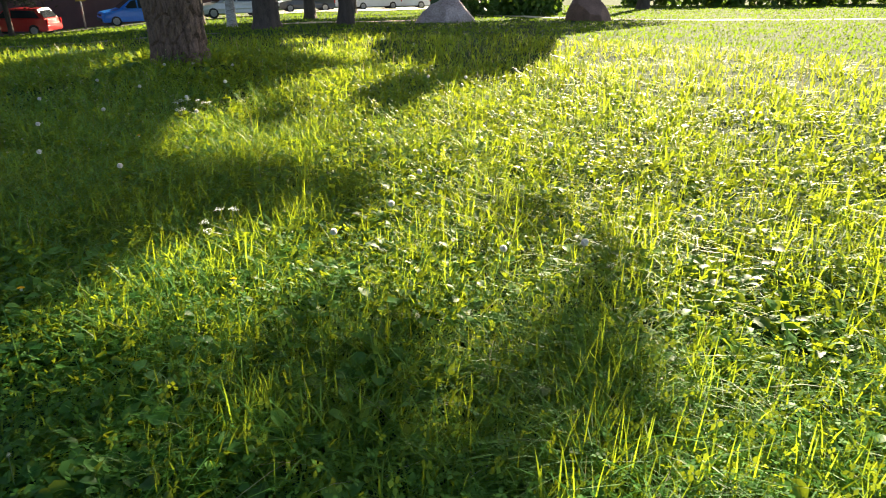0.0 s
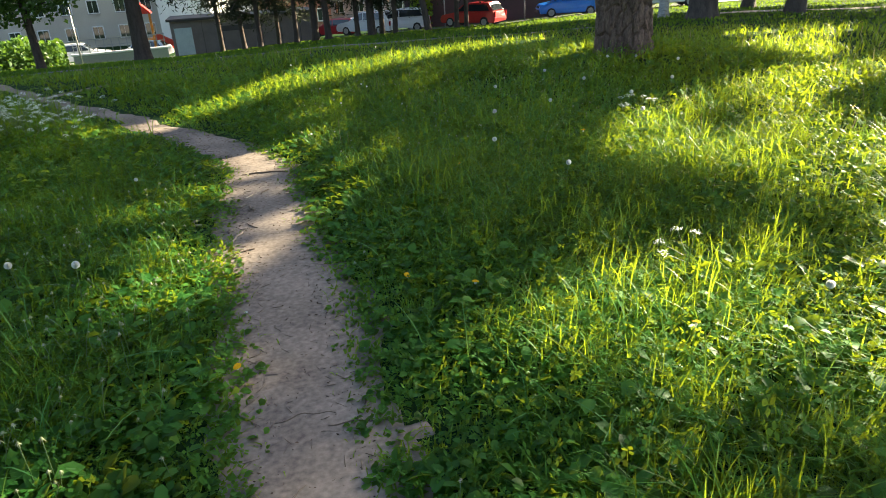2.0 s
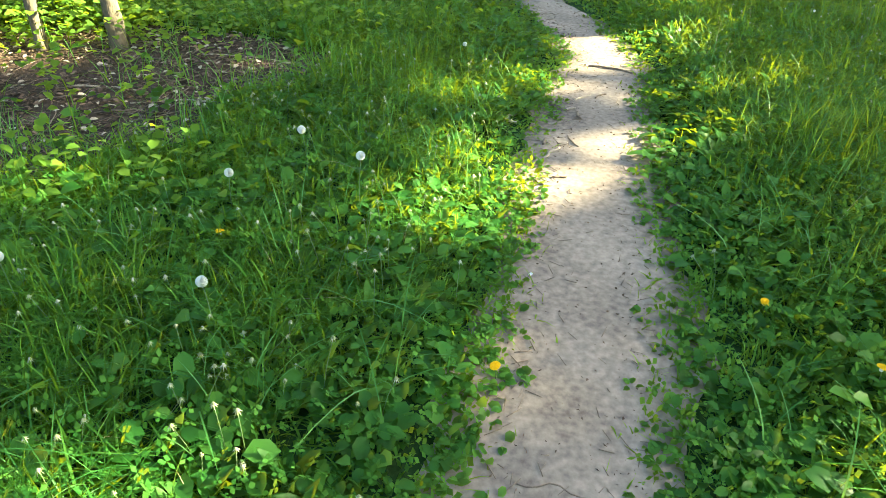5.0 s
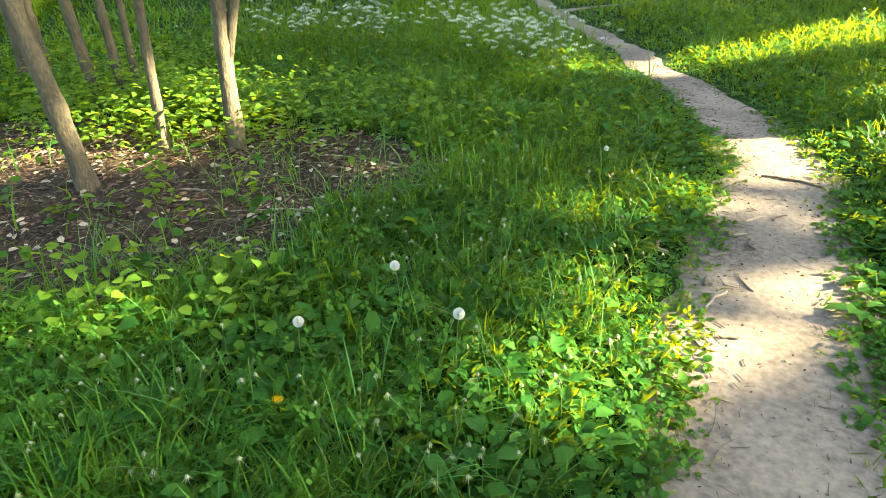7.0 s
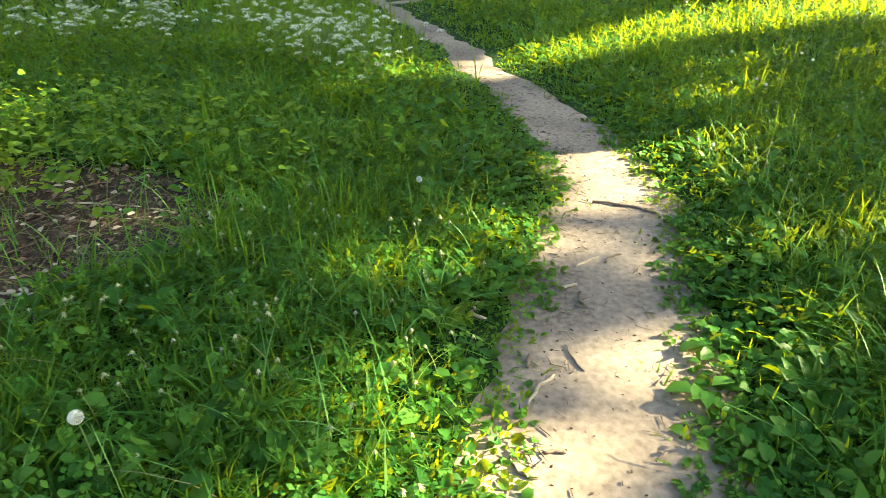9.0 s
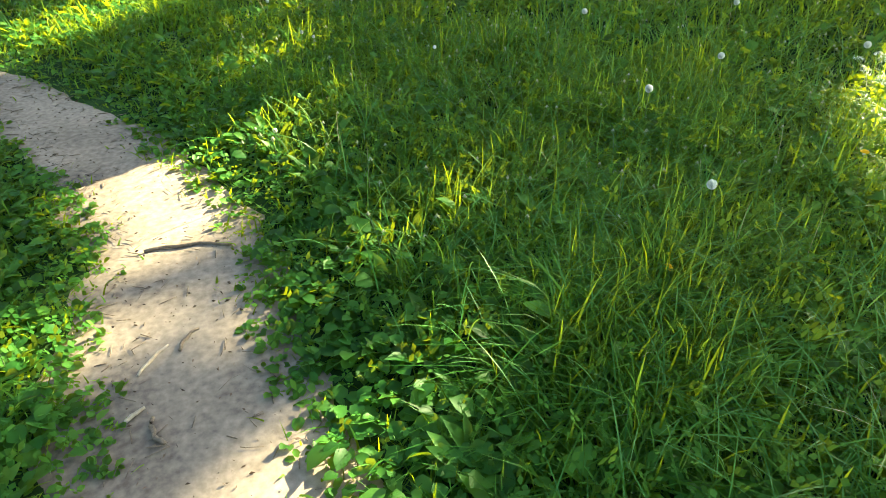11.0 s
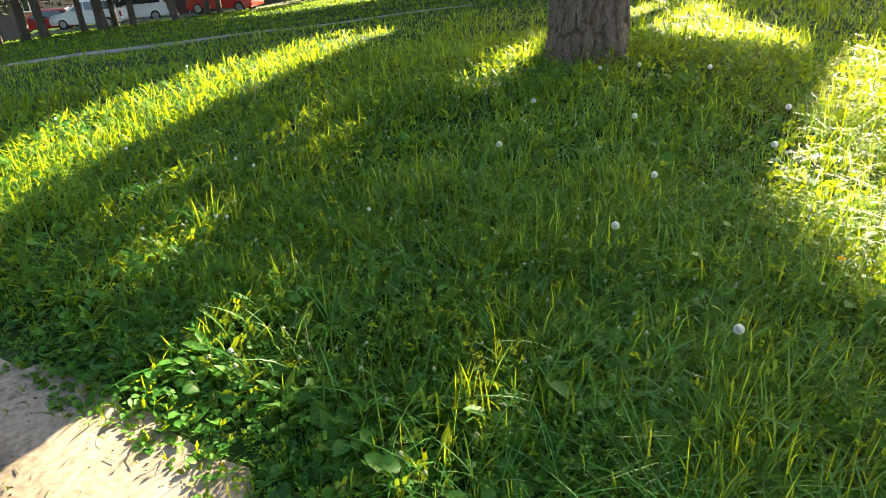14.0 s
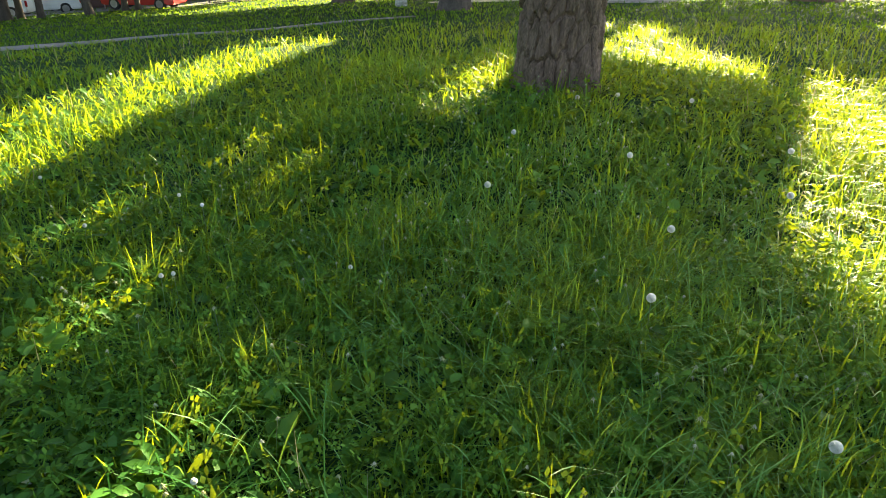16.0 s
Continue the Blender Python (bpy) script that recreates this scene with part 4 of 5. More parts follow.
# undergrowth in and around the litter bed
c = []
for cx, cy, s, n in [(-3.75, 4.0, 0.42, 1300), (-4.3, 3.7, 0.5, 1500), (-2.9, 3.85, 0.12, 70), (-2.5, 4.5, 0.35, 130), (-4.9, 4.3, 0.5, 600), (-5.8, 4.7, 0.7, 700), (-1.5, 2.35, 0.2, 110), (-1.95, 2.0, 0.2, 120), (-2.6, 1.6, 0.25, 160), (-3.2, 4.1, 0.3, 130), (-2.55, 2.75, 0.07, 24), (-2.85, 2.95, 0.07, 24), (-2.3, 3.1, 0.07, 24), (-1.6, 4.6, 0.3, 160), (-2.9, 4.9, 0.4, 200), (-2.35, 3.75, 0.1, 40)]:
    q = np.stack([rng.normal(cx, s, n), rng.normal(cy, s * 0.7, n), np.abs(rng.normal(0.14, 0.09, n)) + 0.02], -1)
    c.append(q)
c = np.concatenate(c)
c[:, 2] += ground_z(c[:, 0], c[:, 1])
n = len(c)
herb_leaves(rng, c[:, 0], c[:, 1], c[:, 2], rng.uniform(0, 6.283, n), rng.uniform(-0.3, 0.5, n), rng.uniform(0.03, 0.07, n), rng.uniform(0.025, 0.055, n), SHRUB, "undergrowth_leaves", "light green maple seedlings and undergrowth on brown litter")

# ---- dead needles, leaves and twigs on bare ground ----
n = 26000
x, y = rng.uniform(-6, -1.5, n), rng.uniform(1.2, 4.6, n)
keep = inside(x, y, LITTER_POLY)
x, y = x[keep], y[keep]
n = len(x)
L = rng.uniform(0.012, 0.05, n)
herb_leaves(rng, x, y, ground_z(x, y) + 0.022, rng.uniform(0, 6.283, n), rng.uniform(-0.1, 0.15, n), L, L * rng.uniform(0.15, 0.6, n), DARKLEAF, "dead_leaves", "curled brown dead leaves and needles on soil")
n = 950
x, y = rng.uniform(-6, -1.5, n), rng.uniform(1.2, 4.6, n)
keep = inside(x, y, LITTER_POLY)
x, y = x[keep], y[keep]
n = len(x)
L = rng.uniform(0.02, 0.055, n)
herb_leaves(rng, x, y, ground_z(x, y) + 0.028, rng.uniform(0, 6.283, n), rng.uniform(-0.1, 0.4, n), L, L * rng.uniform(0.3, 0.7, n), CHIP, "bark_flakes", "pale curled bark flakes and dry leaves on brown litter")
arr = []
for i in range(480):
    x0, y0 = rng.uniform(-5.6, -1.7), rng.uniform(1.4, 4.4)
    if not inside(np.array([x0]), np.array([y0]), LITTER_POLY)[0]:
        continue
    a, L = rng.uniform(0, 6.28), rng.uniform(0.06, 0.4)
    q = np.linspace(-0.5, 0.5, 4)
    px, py = x0 + np.cos(a) * L * q, y0 + np.sin(a) * L * q + 0.02 * np.sin(q * 6)
    arr.append(tube_arrays(np.stack([px, py, ground_z(px, py) + 0.028], -1), rng.uniform(0.001, 0.0035) * (1 - 0.5 * np.abs(q)), 4))
tagged(new("fallen_twigs", np_mesh("fallen_twigs", *join(arr), TWIG)), "thin dry twigs scattered over brown litter", "twigs", kind="stuff")
# crumbs on the path
n = 2000
s = rng.uniform(-0.2, 9, n)
cx = np.interp(s, TRACK[:, 1], TRACK[:, 0])
x = cx + np.where(rng.uniform(size=n) < 0.6, rng.choice((-1, 1), n) * rng.normal(0.16, 0.05, n), rng.normal(0, 0.12, n))
keep = line_gap(x, s, TRACK) < 0.12
x, y = x[keep], s[keep]
c = np.stack([x, y, ground_z(x, y) + 0.009], -1)
tagged(new("path_crumbs", np_mesh("path_crumbs", *leaf_cards(c, 0.009 * rng.uniform(0.2, 1.6, len(c)), rng, 0.5, 0.75), DARKLEAF)), "small dark leaf scraps and crumbs on trodden dirt", "litter", kind="stuff")

arr = []
for i in range(560):
    yy = rng.uniform(0.2, 7.0)
    side = rng.choice((-1, 1), p=(0.6, 0.4))
    xx = np.interp(yy, TRACK[:, 1], TRACK[:, 0]) + side * (np.interp(yy, TRACK[:, 1], TRACK[:, 2]) + rng.normal(-0.03, 0.06))
    a, L = rng.uniform(0, 6.28), rng.uniform(0.01, 0.06)
    q = np.linspace(-0.5, 0.5, 3)
    px, py = xx + np.cos(a) * L * q, yy + np.sin(a) * L * q
    arr.append(tube_arrays(np.stack([px, py, ground_z(px, py) + 0.011], -1), rng.uniform(0.0008, 0.0025) * (1 - 0.5 * np.abs(q)), 4))
tagged(new("path_twigs", np_mesh("path_twigs", *join(arr), TWIG)), "fine dark twig bits along the path edges", "twigs", kind="stuff")


def stick(x, y, length, yaw, r, material, label, bend=0.03, name="stick"):
    q = np.linspace(-0.5, 0.5, 9)
    c, s = math.cos(radians(yaw)), math.sin(radians(yaw))
    px, py = length * q, bend * np.cos(q * 3.1) + 0.3 * bend * np.sin(q * 13 + length * 40)
    wx, wy = x + c * px - s * py, y + s * px + c * py
    pz = ground_z(wx, wy) + 0.007 + r * 0.7
    v, t = tube_arrays(np.stack([wx - x, wy - y, pz - gz(x, y)], -1), r * (1.05 - 0.6 * np.abs(q + 0.1)), 7, 0.12, int(length * 1000))
    me = np_mesh(name, v, t, material)
    ob = new(name, me)
    ob.matrix_world = pose(x, y, gz(x, y))
    return tagged(ob, label, "stick", "sticks on the path")


stick(0.034, 3.526, 0.14, 125, 0.004, TWIG, "short dark stick lying on the dirt path", 0.006)
stick(-0.03, 3.335, 0.17, 75, 0.006, CHIP, "thin pale stick lying along the path edge", 0.015)
stick(-0.1, 3.46, 0.07, 95, 0.008, TWIG, "short dark twig stub on the dirt path", 0.004)
stick(-0.32, 3.69, 0.12, 100, 0.009, CHIP, "curled pale strip of bark among path-side leaves", 0.05)
stick(0.05, 4.7, 0.3, -8, 0.007, TWIG, "long dark bent stick lying across the path", 0.02)
stick(0.065, 4.21, 0.1, 60, 0.006, TWIG, "small forked dark twig on the path", 0.01)
stick(-0.03, 4.15, 0.13, 55, 0.005, CHIP, "pale splintered twig on the path", 0.006)
stick(0.0, 3.88, 0.1, 110, 0.007, TWIG, "dark twig on trodden dirt", 0.012)
stick(-0.06, 3.95, 0.06, 40, 0.006, CHIP, "pale chip of wood on trodden dirt", 0.003)
stick(-0.02, 3.02, 0.08, 140, 0.005, TWIG, "thin bent twig by the path edge", 0.01)
stick(0.06, 3.1, 0.06, 20, 0.005, TWIG, "thin short twig by the path edge", 0.006)
stick(0.42, 1.415, 0.22, 4, 0.0025, TWIG, "thin dark root crossing the path", 0.03, "root")
stick(0.62, 1.34, 0.24, -8, 0.0025, TWIG, "thin dark root crossing the path", 0.02, "root")
stick(0.38, 0.98, 0.22, 62, 0.002, TWIG, "thin dark root along the path", 0.02, "root")
stick(-2.1, 3.1, 0.5, 30, 0.008, CHIP, "pale dry stick lying on brown litter", 0.03)
stick(-2.6, 3.1, 0.45, 15, 0.007, CHIP, "pale dry stick lying on brown litter", 0.02)
stick(-2.2, 3.9, 0.6, 12, 0.009, CHIP, "pale dry stick lying on sunlit litter", 0.02)



def paper_scrap(x, y, z, size, yaw, label, seed):
    """A torn, crumpled piece of white paper."""
    r = np.random.RandomState(seed)
    n = 7
    u, w = np.meshgrid(np.linspace(-1, 1, n), np.linspace(-1, 1, n))
    edge = 1 - 0.3 * np.maximum(np.abs(u), np.abs(w)) * r.uniform(0, 1, u.shape)
    v = np.stack([u * size * edge, w * size * 0.62 * edge, size * (0.3 * u ** 2 + 0.18 * r.uniform(-1, 1, u.shape)) + 0.2 * size], -1).reshape(-1, 3)
    i = (np.arange(n - 1)[:, None] * n + np.arange(n - 1)[None, :]).ravel()
    t = np.concatenate([np.stack([i, i + 1, i + n + 1], -1), np.stack([i, i + n + 1, i + n], -1)])
    ob = new("paper_scrap", np_mesh("paper_scrap", v, t, WHITEPAINT))
    ob.matrix_world = pose(x, y, gz(x, y) + z, 10, 8, yaw)
    tagged(ob, label, "litter")


paper_scrap(0.06, 5.72, 0.03, 0.035, 20, "crumpled white paper scrap caught among leaves", 2)
paper_scrap(0.12, 2.3, 0.008, 0.011, 60, "tiny white paper scrap at the path edge", 5)

# ---- flowers ----


def seed_head_mesh():
    """A dandelion clock: a ball of fine radiating tufts."""
    r = np.random.RandomState(4)
    n = 110
    k = np.arange(n) + 0.5
    ph, th = np.arccos(1 - 2 * k / n), np.pi * (1 + 5 ** 0.5) * k
    d = np.stack([np.cos(th) * np.sin(ph), np.sin(th) * np.sin(ph), np.cos(ph)], -1)
    arr = []
    vs, ts = [], []
    for i, q in enumerate(d):
        a = np.cross(q, (0.3, 0.5, 0.8))
        a /= np.linalg.norm(a)
        b = np.cross(q, a)
        c = q * 0.021
        o = len(vs)
        vs.append(q * 0.004)
        for j in range(5):
            g = j * 1.257
            vs.append(c + (a * np.cos(g) + b * np.sin(g)) * 0.0042 + q * 0.0015)
        ts += [(o, o + 1 + j, o + 1 + (j + 1) % 5) for j in (0, 2, 3)]
    return np_mesh("seed_head", np.array(vs), np.array(ts), FLUFF)


SEED = seed_head_mesh()


def spent_heads(rng, x, y):
    """Bare dandelion stalks: a pale knob with turned-down bracts on a thin stem."""
    stems, knobs = [], []
    q = np.linspace(0, 1, 4)
    for px, py in zip(x, y):
        h, a, o = rng.uniform(0.09, 0.25), rng.uniform(0, 6.28), rng.uniform(0.0, 0.09)
        top = np.array((px + o * math.cos(a), py + o * math.sin(a), gz(px, py) + h))
        stems.append(tube_arrays(np.stack([px + o * math.cos(a) * q ** 2, py + o * math.sin(a) * q ** 2, gz(px, py) + h * q], -1), 0.0015 - 0.0003 * q, 3))
        k = rng.uniform(0.5, 1.1)
        knobs.append(tube_arrays([top - (0, 0, 0.004 * k), top, top + (0, 0, 0.006 * k)], [0.003 * k, 0.0055 * k, 0.003 * k], 6))
        n = 9
        g = np.arange(n) * 6.283 / n + a
        u = np.stack([np.cos(g), np.sin(g), np.zeros(n)], -1)
        w = np.stack([-np.sin(g), np.cos(g), np.zeros(n)], -1) * 0.0018
        tip = top + u * 0.014 * k + np.array((0, 0, -1.0)) * rng.uniform(0.002, 0.014, n)[:, None]
        v = np.stack([top + w + u * 0.004, top - w + u * 0.004, tip], 1).reshape(-1, 3)
        knobs.append((v, np.arange(3 * n).reshape(n, 3)))
    tagged(new("dandelion_stalks", np_mesh("dandelion_stalks", *join(stems), STEM)), "thin bare dandelion stalks standing in the grass", "dandelion", kind="stuff")
    tagged(new("spent_dandelion_heads", np_mesh("spent_dandelion_heads", *join(knobs), SPENT)), "pale spent dandelion heads with turned-down bracts", "dandelion", kind="stuff")



def flower_mesh(petals=22):
    vs, ts = [], []
    for ring, (m, r, h) in enumerate(((petals, 0.017, 0.002), (14, 0.012, 0.006), (8, 0.006, 0.009))):
        for j in range(m):
            a = j * 6.283 / m + ring * 0.2
            o = len(vs)
            vs += [(0, 0, 0.003), (r * math.cos(a - 0.15), r * math.sin(a - 0.15), h), (r * math.cos(a + 0.15), r * math.sin(a + 0.15), h)]
            ts.append((o, o + 1, o + 2))
    return np_mesh("petals", np.array(vs), np.array(ts), YELLOW)


PETALS = flower_mesh()
CORE = np_mesh("core", *tube_arrays([(0, 0, -0.006), (0, 0, -0.003), (0, 0, 0.003), (0, 0, 0.006)], [0.003, 0.006, 0.006, 0.003], 8), FLUFF)


def dandelion(x, y, z, seeding=True, size=1.0):
    g = gz(x, y)
    hgt = max(0.05, z - g)
    label = "white fluffy dandelion seed head on a thin stem" if seeding else "small yellow dandelion flower open in the grass"
    t = thing("dandelion", pose(x, y, g), label, "dandelion", "dandelions in the meadow")
    q = np.linspace(0, 1, 5)
    off = 0.02 * math.sin(x * 40)
    st = np.stack([off * (q ** 2 - 1), 0 * q, hgt * q], -1)
    part("stem", np_mesh("stem", *tube_arrays(st, 0.0018 * (1.1 - 0.3 * q), 5), STEM), None, t)
    part("core", CORE, None, t).matrix_basis = pose(0, 0, hgt) if seeding else pose(0, 0, hgt - 0.008)
    hd = part("seed_head" if seeding else "flower", SEED if seeding else PETALS, None, t)
    hd.matrix_basis = pose(0, 0, hgt, 20 * math.sin(y * 30), 15 * math.cos(x * 20)) @ Matrix.Diagonal((size, size, size, 1))


for x, y, z in [(2.03, 5.06, 0.27), (1.84, 4.3, 0.22), (-0.97, 2.57, 0.28), (-0.585, 2.36, 0.33), (-0.876, 4.44, 0.13), (2.88, 1.44, 0.32), (3.54, 1.96, 0.25), (6.45, 4.43, 0.27), (2.51, 1.46, 0.25), (2.89, 0.63, 0.31), (5.91, 4.5, 0.33), (7.2, 4.06, 0.3), (6.58, 1.4, 0.28), (3.19, 0.39, 0.33), (2.36, 6.37, 0.25), (3.1, 6.97, 0.28), (3.97, 7.21, 0.35), (4.28, 7.08, 0.35), (4.58, 6.63, 0.35), (3.95, 5.55, 0.35), (3.39, 5.25, 0.3), (3.17, 4.54, 0.3), (1.02, 6.97, 0.26), (0.97, 7.17, 0.26), (0.5, 7.01, 0.27), (0.44, 7.82, 0.28), (0.64, 6.33, 0.26), (-1.07, 2.19, 0.24), (-1.33, 1.41, 0.28), (-0.69, 1.54, 0.28), (0.41, 5.29, 0.16), (2.1, 3.35, 0.27), (4.02, 0.24, 0.28), (7.3, 2.81, 0.3), (9.15, 1.92, 0.3), (10.0, 1.4, 0.3), (-6.0, 5.6, 0.3), (2.66, 5.42, 0.25), (1.31, 6.02, 0.22), (3.27, 6.15, 0.3), (0.71, 6.44, 0.2), (8.2, 3.4, 0.3), (5.2, 2.6, 0.3), (4.6, 1.7, 0.3), (-1.9, 6.6, 0.3), (0.1, 9.0, 0.3), (1.39, 10.48, 0.3)]:
    dandelion(x, y, z, True, 0.42 if (x < 1.4 and y > 4.9) else 0.78 if z > 0.2 else 0.65)
for x, y, z in [(0.911, 2.36, 0.08), (1.93, 1.43, 0.18), (1.2, 2.08, 0.14), (1.5, 4.0, 0.14), (0.15, 1.75, 0.06), (2.6, 4.4, 0.2), (-1.0, 2.0, 0.1)]:
    dandelion(x, y, z, False)


rs = np.random.RandomState(31)
x = np.concatenate([rs.uniform(-2.1, -0.2, 330), rs.uniform(0.2, 4.2, 420), rs.uniform(-0.6, 0.9, 60)])
y = np.concatenate([rs.uniform(0.9, 4.2, 330), rs.uniform(4.3, 8.2, 420), rs.uniform(0.8, 2.5, 60)])
p, bare, lit = cover(x, y)
keep = ~bare & ~lit & (p > 0.2) & (wobble(x, y, 1.9, 6.0) > -0.5)
spent_heads(rs, x[keep], y[keep])


def umbel_mesh():
    """A flat cluster of tiny white florets on spokes."""
    r = np.random.RandomState(8)
    c = []
    for j in range(9):
        a, q = j * 2.4, 0.028 * math.sqrt(j / 9.0 + 0.05) * 1.3
        c.append(np.stack([q * math.cos(a) + r.normal(0, 0.006, 7), q * math.sin(a) + r.normal(0, 0.006, 7), 0.014 - q * 0.5 + r.normal(0, 0.004, 7)], -1))
    return np_mesh("umbel", *leaf_cards(np.concatenate(c), 0.0065, r, 0.9, 0.5), PETAL)


UMBEL = umbel_mesh()


def cow_parsley(x, y, h, seed):
    r = np.random.RandomState(seed)
    t = thing("cow_parsley", pose(x, y, gz(x, y)), "white-flowered cow parsley standing in long grass", "wildflower", "cow parsley in the meadow")
    arr = []
    q = np.linspace(0, 1, 5)
    tops = [(0, 0, h)]
    arr.append(tube_arrays(np.stack([0.03 * q ** 2, 0 * q, h * q], -1), 0.003 * (1.2 - 0.6 * q), 5))
    for i in range(r.randint(3, 6)):
        a, b = r.uniform(0, 6.28), h * r.uniform(0.45, 0.75)
        e = (0.13 * math.cos(a), 0.13 * math.sin(a), b + h * r.uniform(0.15, 0.3))
        arr.append(tube_arrays(np.stack([e[0] * q, e[1] * q, b + (e[2] - b) * q], -1), 0.0018 * (1.2 - 0.6 * q), 4))
        tops.append(e)
    part("stem", np_mesh("stem", *join(arr), STEM), None, t)
    for i, e in enumerate(tops):
        u = part("umbel", UMBEL, None, t)
        u.matrix_basis = pose(e[0] + (0.03 if not i else 0), e[1], e[2], r.uniform(-20, 20), r.uniform(-20, 20), r.uniform(0, 360)) @ Matrix.Diagonal((0.7, 0.7, 0.9, 1))
    c = np.stack([r.normal(0, 0.07, 40), r.normal(0, 0.07, 40), r.uniform(0.05, h * 0.6, 40)], -1)
    part("leaves", np_mesh("leaves", *leaf_cards(c, 0.06, r, 0.4, 0.3), HERB), None, t)


r = np.random.RandomState(21)
spots = [(3.2, 5.0, 0.3), (3.36, 5.0, 0.28), (2.2, 2.0, 0.3)]
for i in range(64):
    u = r.uniform(0, 1)
    px = np.interp(u ** 1.3, [0, 0.25, 0.45, 0.7, 1], [-1.85, -2.4, -3.2, -4.2, -5.3])
    py = np.interp(u ** 1.3, [0, 0.25, 0.45, 0.7, 1], [5.7, 6.25, 6.5, 6.35, 5.8])
    spots.append((float(px) + r.normal(0, 0.2), float(py) + r.normal(0, 0.25), r.uniform(0.42, 0.62)))
for i, (x, y, h) in enumerate(spots):
    if line_gap(np.array([x]), np.array([y]), TRACK)[0] > 0.25:
        cow_parsley(x, y, h, 100 + i)

# ---- boulders ----


def boulder(az, d, sx, sy, sz, material, label, seed, yaw=0.0):
    x, y = polar(az, d)
    b = bmesh.new()
    bmesh.ops.create_icosphere(b, subdivisions=5, radius=1.0)
    for v in b.verts:
        c = v.co.copy()
        k = 1 + 0.3 * noise.noise(c * 1.2 + Vector((seed, 0, 0))) - 0.16 * abs(noise.noise(c * 2.6 + Vector((0, seed, 0)))) + 0.09 * noise.noise(c * 6) + 0.05 * noise.noise(c * 15) - 0.12 * c.x
        c *= k
        c.z = math.copysign(abs(c.z) ** 0.85, c.z)
        v.co = Vector((c.x * sx, c.y * sy, c.z * sz * (1 + 0.4 * c.x)))
    rr = random.Random(seed)
    for i in range(24):
        nrm = Vector((rr.uniform(-1, 1), rr.uniform(-1, 1), rr.uniform(-0.1, 1))).normalized()
        cut = rr.uniform(0.6, 0.78) * Vector((nrm.x * sx, nrm.y * sy, nrm.z * sz)).length
        for v in b.verts:
            o = v.co.dot(nrm) - cut
            if o > 0:
                v.co -= nrm * o * 0.97
    ob = part("boulder", b, material)
    ob.matrix_world = pose(x, y, gz(x, y) + sz * 0.12, 0, 0, yaw)
    tagged(ob, label, "boulder", "boulders by the track")


boulder(44.3, 26, 1.55, 1.1, 0.8, ROCK, "large pale grey-pink granite boulder with rough facets in grass", 3, -44)
boulder(55.9, 27.5, 1.15, 0.9, 1.1, ROCK_RED, "reddish-brown rounded boulder beside the sandy track", 5, -56)

# ---- parked cars ----


def wheel(parent, x, y):
    b = bmesh.new()
    bmesh.ops.create_cone(b, cap_ends=True, segments=28, radius1=0.32, radius2=0.32, depth=0.2)
    bmesh.ops.rotate(b, cent=(0, 0, 0), matrix=Matrix.Rotation(math.pi / 2, 3, "X"), verts=b.verts)
    bmesh.ops.bevel(b, geom=[e for e in b.edges if e.calc_length() < 0.12], offset=0.03, segments=2, affect="EDGES")
    w = part("wheel", b, RUBBER, parent)
    w.matrix_basis = pose(x, y, 0.32)
    r = bmesh.new()
    bmesh.ops.create_cone(r, cap_ends=True, segments=20, radius1=0.2, radius2=0.18, depth=0.03)
    bmesh.ops.rotate(r, cent=(0, 0, 0), matrix=Matrix.Rotation(math.pi / 2, 3, "X"), verts=r.verts)
    bmesh.ops.translate(r, vec=(0, math.copysign(0.105, y), 0), verts=r.verts)
    part("rim", r, STEEL, w)


def prism(profile, half, inset_top=0.0, z_split=99.0, bevel=0.04):
    """A side outline drawn across the width; points above z_split move in."""
    b = bmesh.new()
    l = [b.verts.new((x, half - (inset_top if z > z_split else 0), z)) for x, z in profile]
    r = [b.verts.new((x, -half + (inset_top if z > z_split else 0), z)) for x, z in profile]
    n = len(profile)
    b.faces.new(l)
    b.faces.new(r[::-1])
    for i in range(n):
        b.faces.new((l[i], r[i], r[(i + 1) % n], l[(i + 1) % n]))
    bmesh.ops.recalc_face_normals(b, faces=b.faces)
    if bevel:
        bmesh.ops.bevel(b, geom=b.edges, offset=bevel, segments=2, affect="EDGES")
    return b


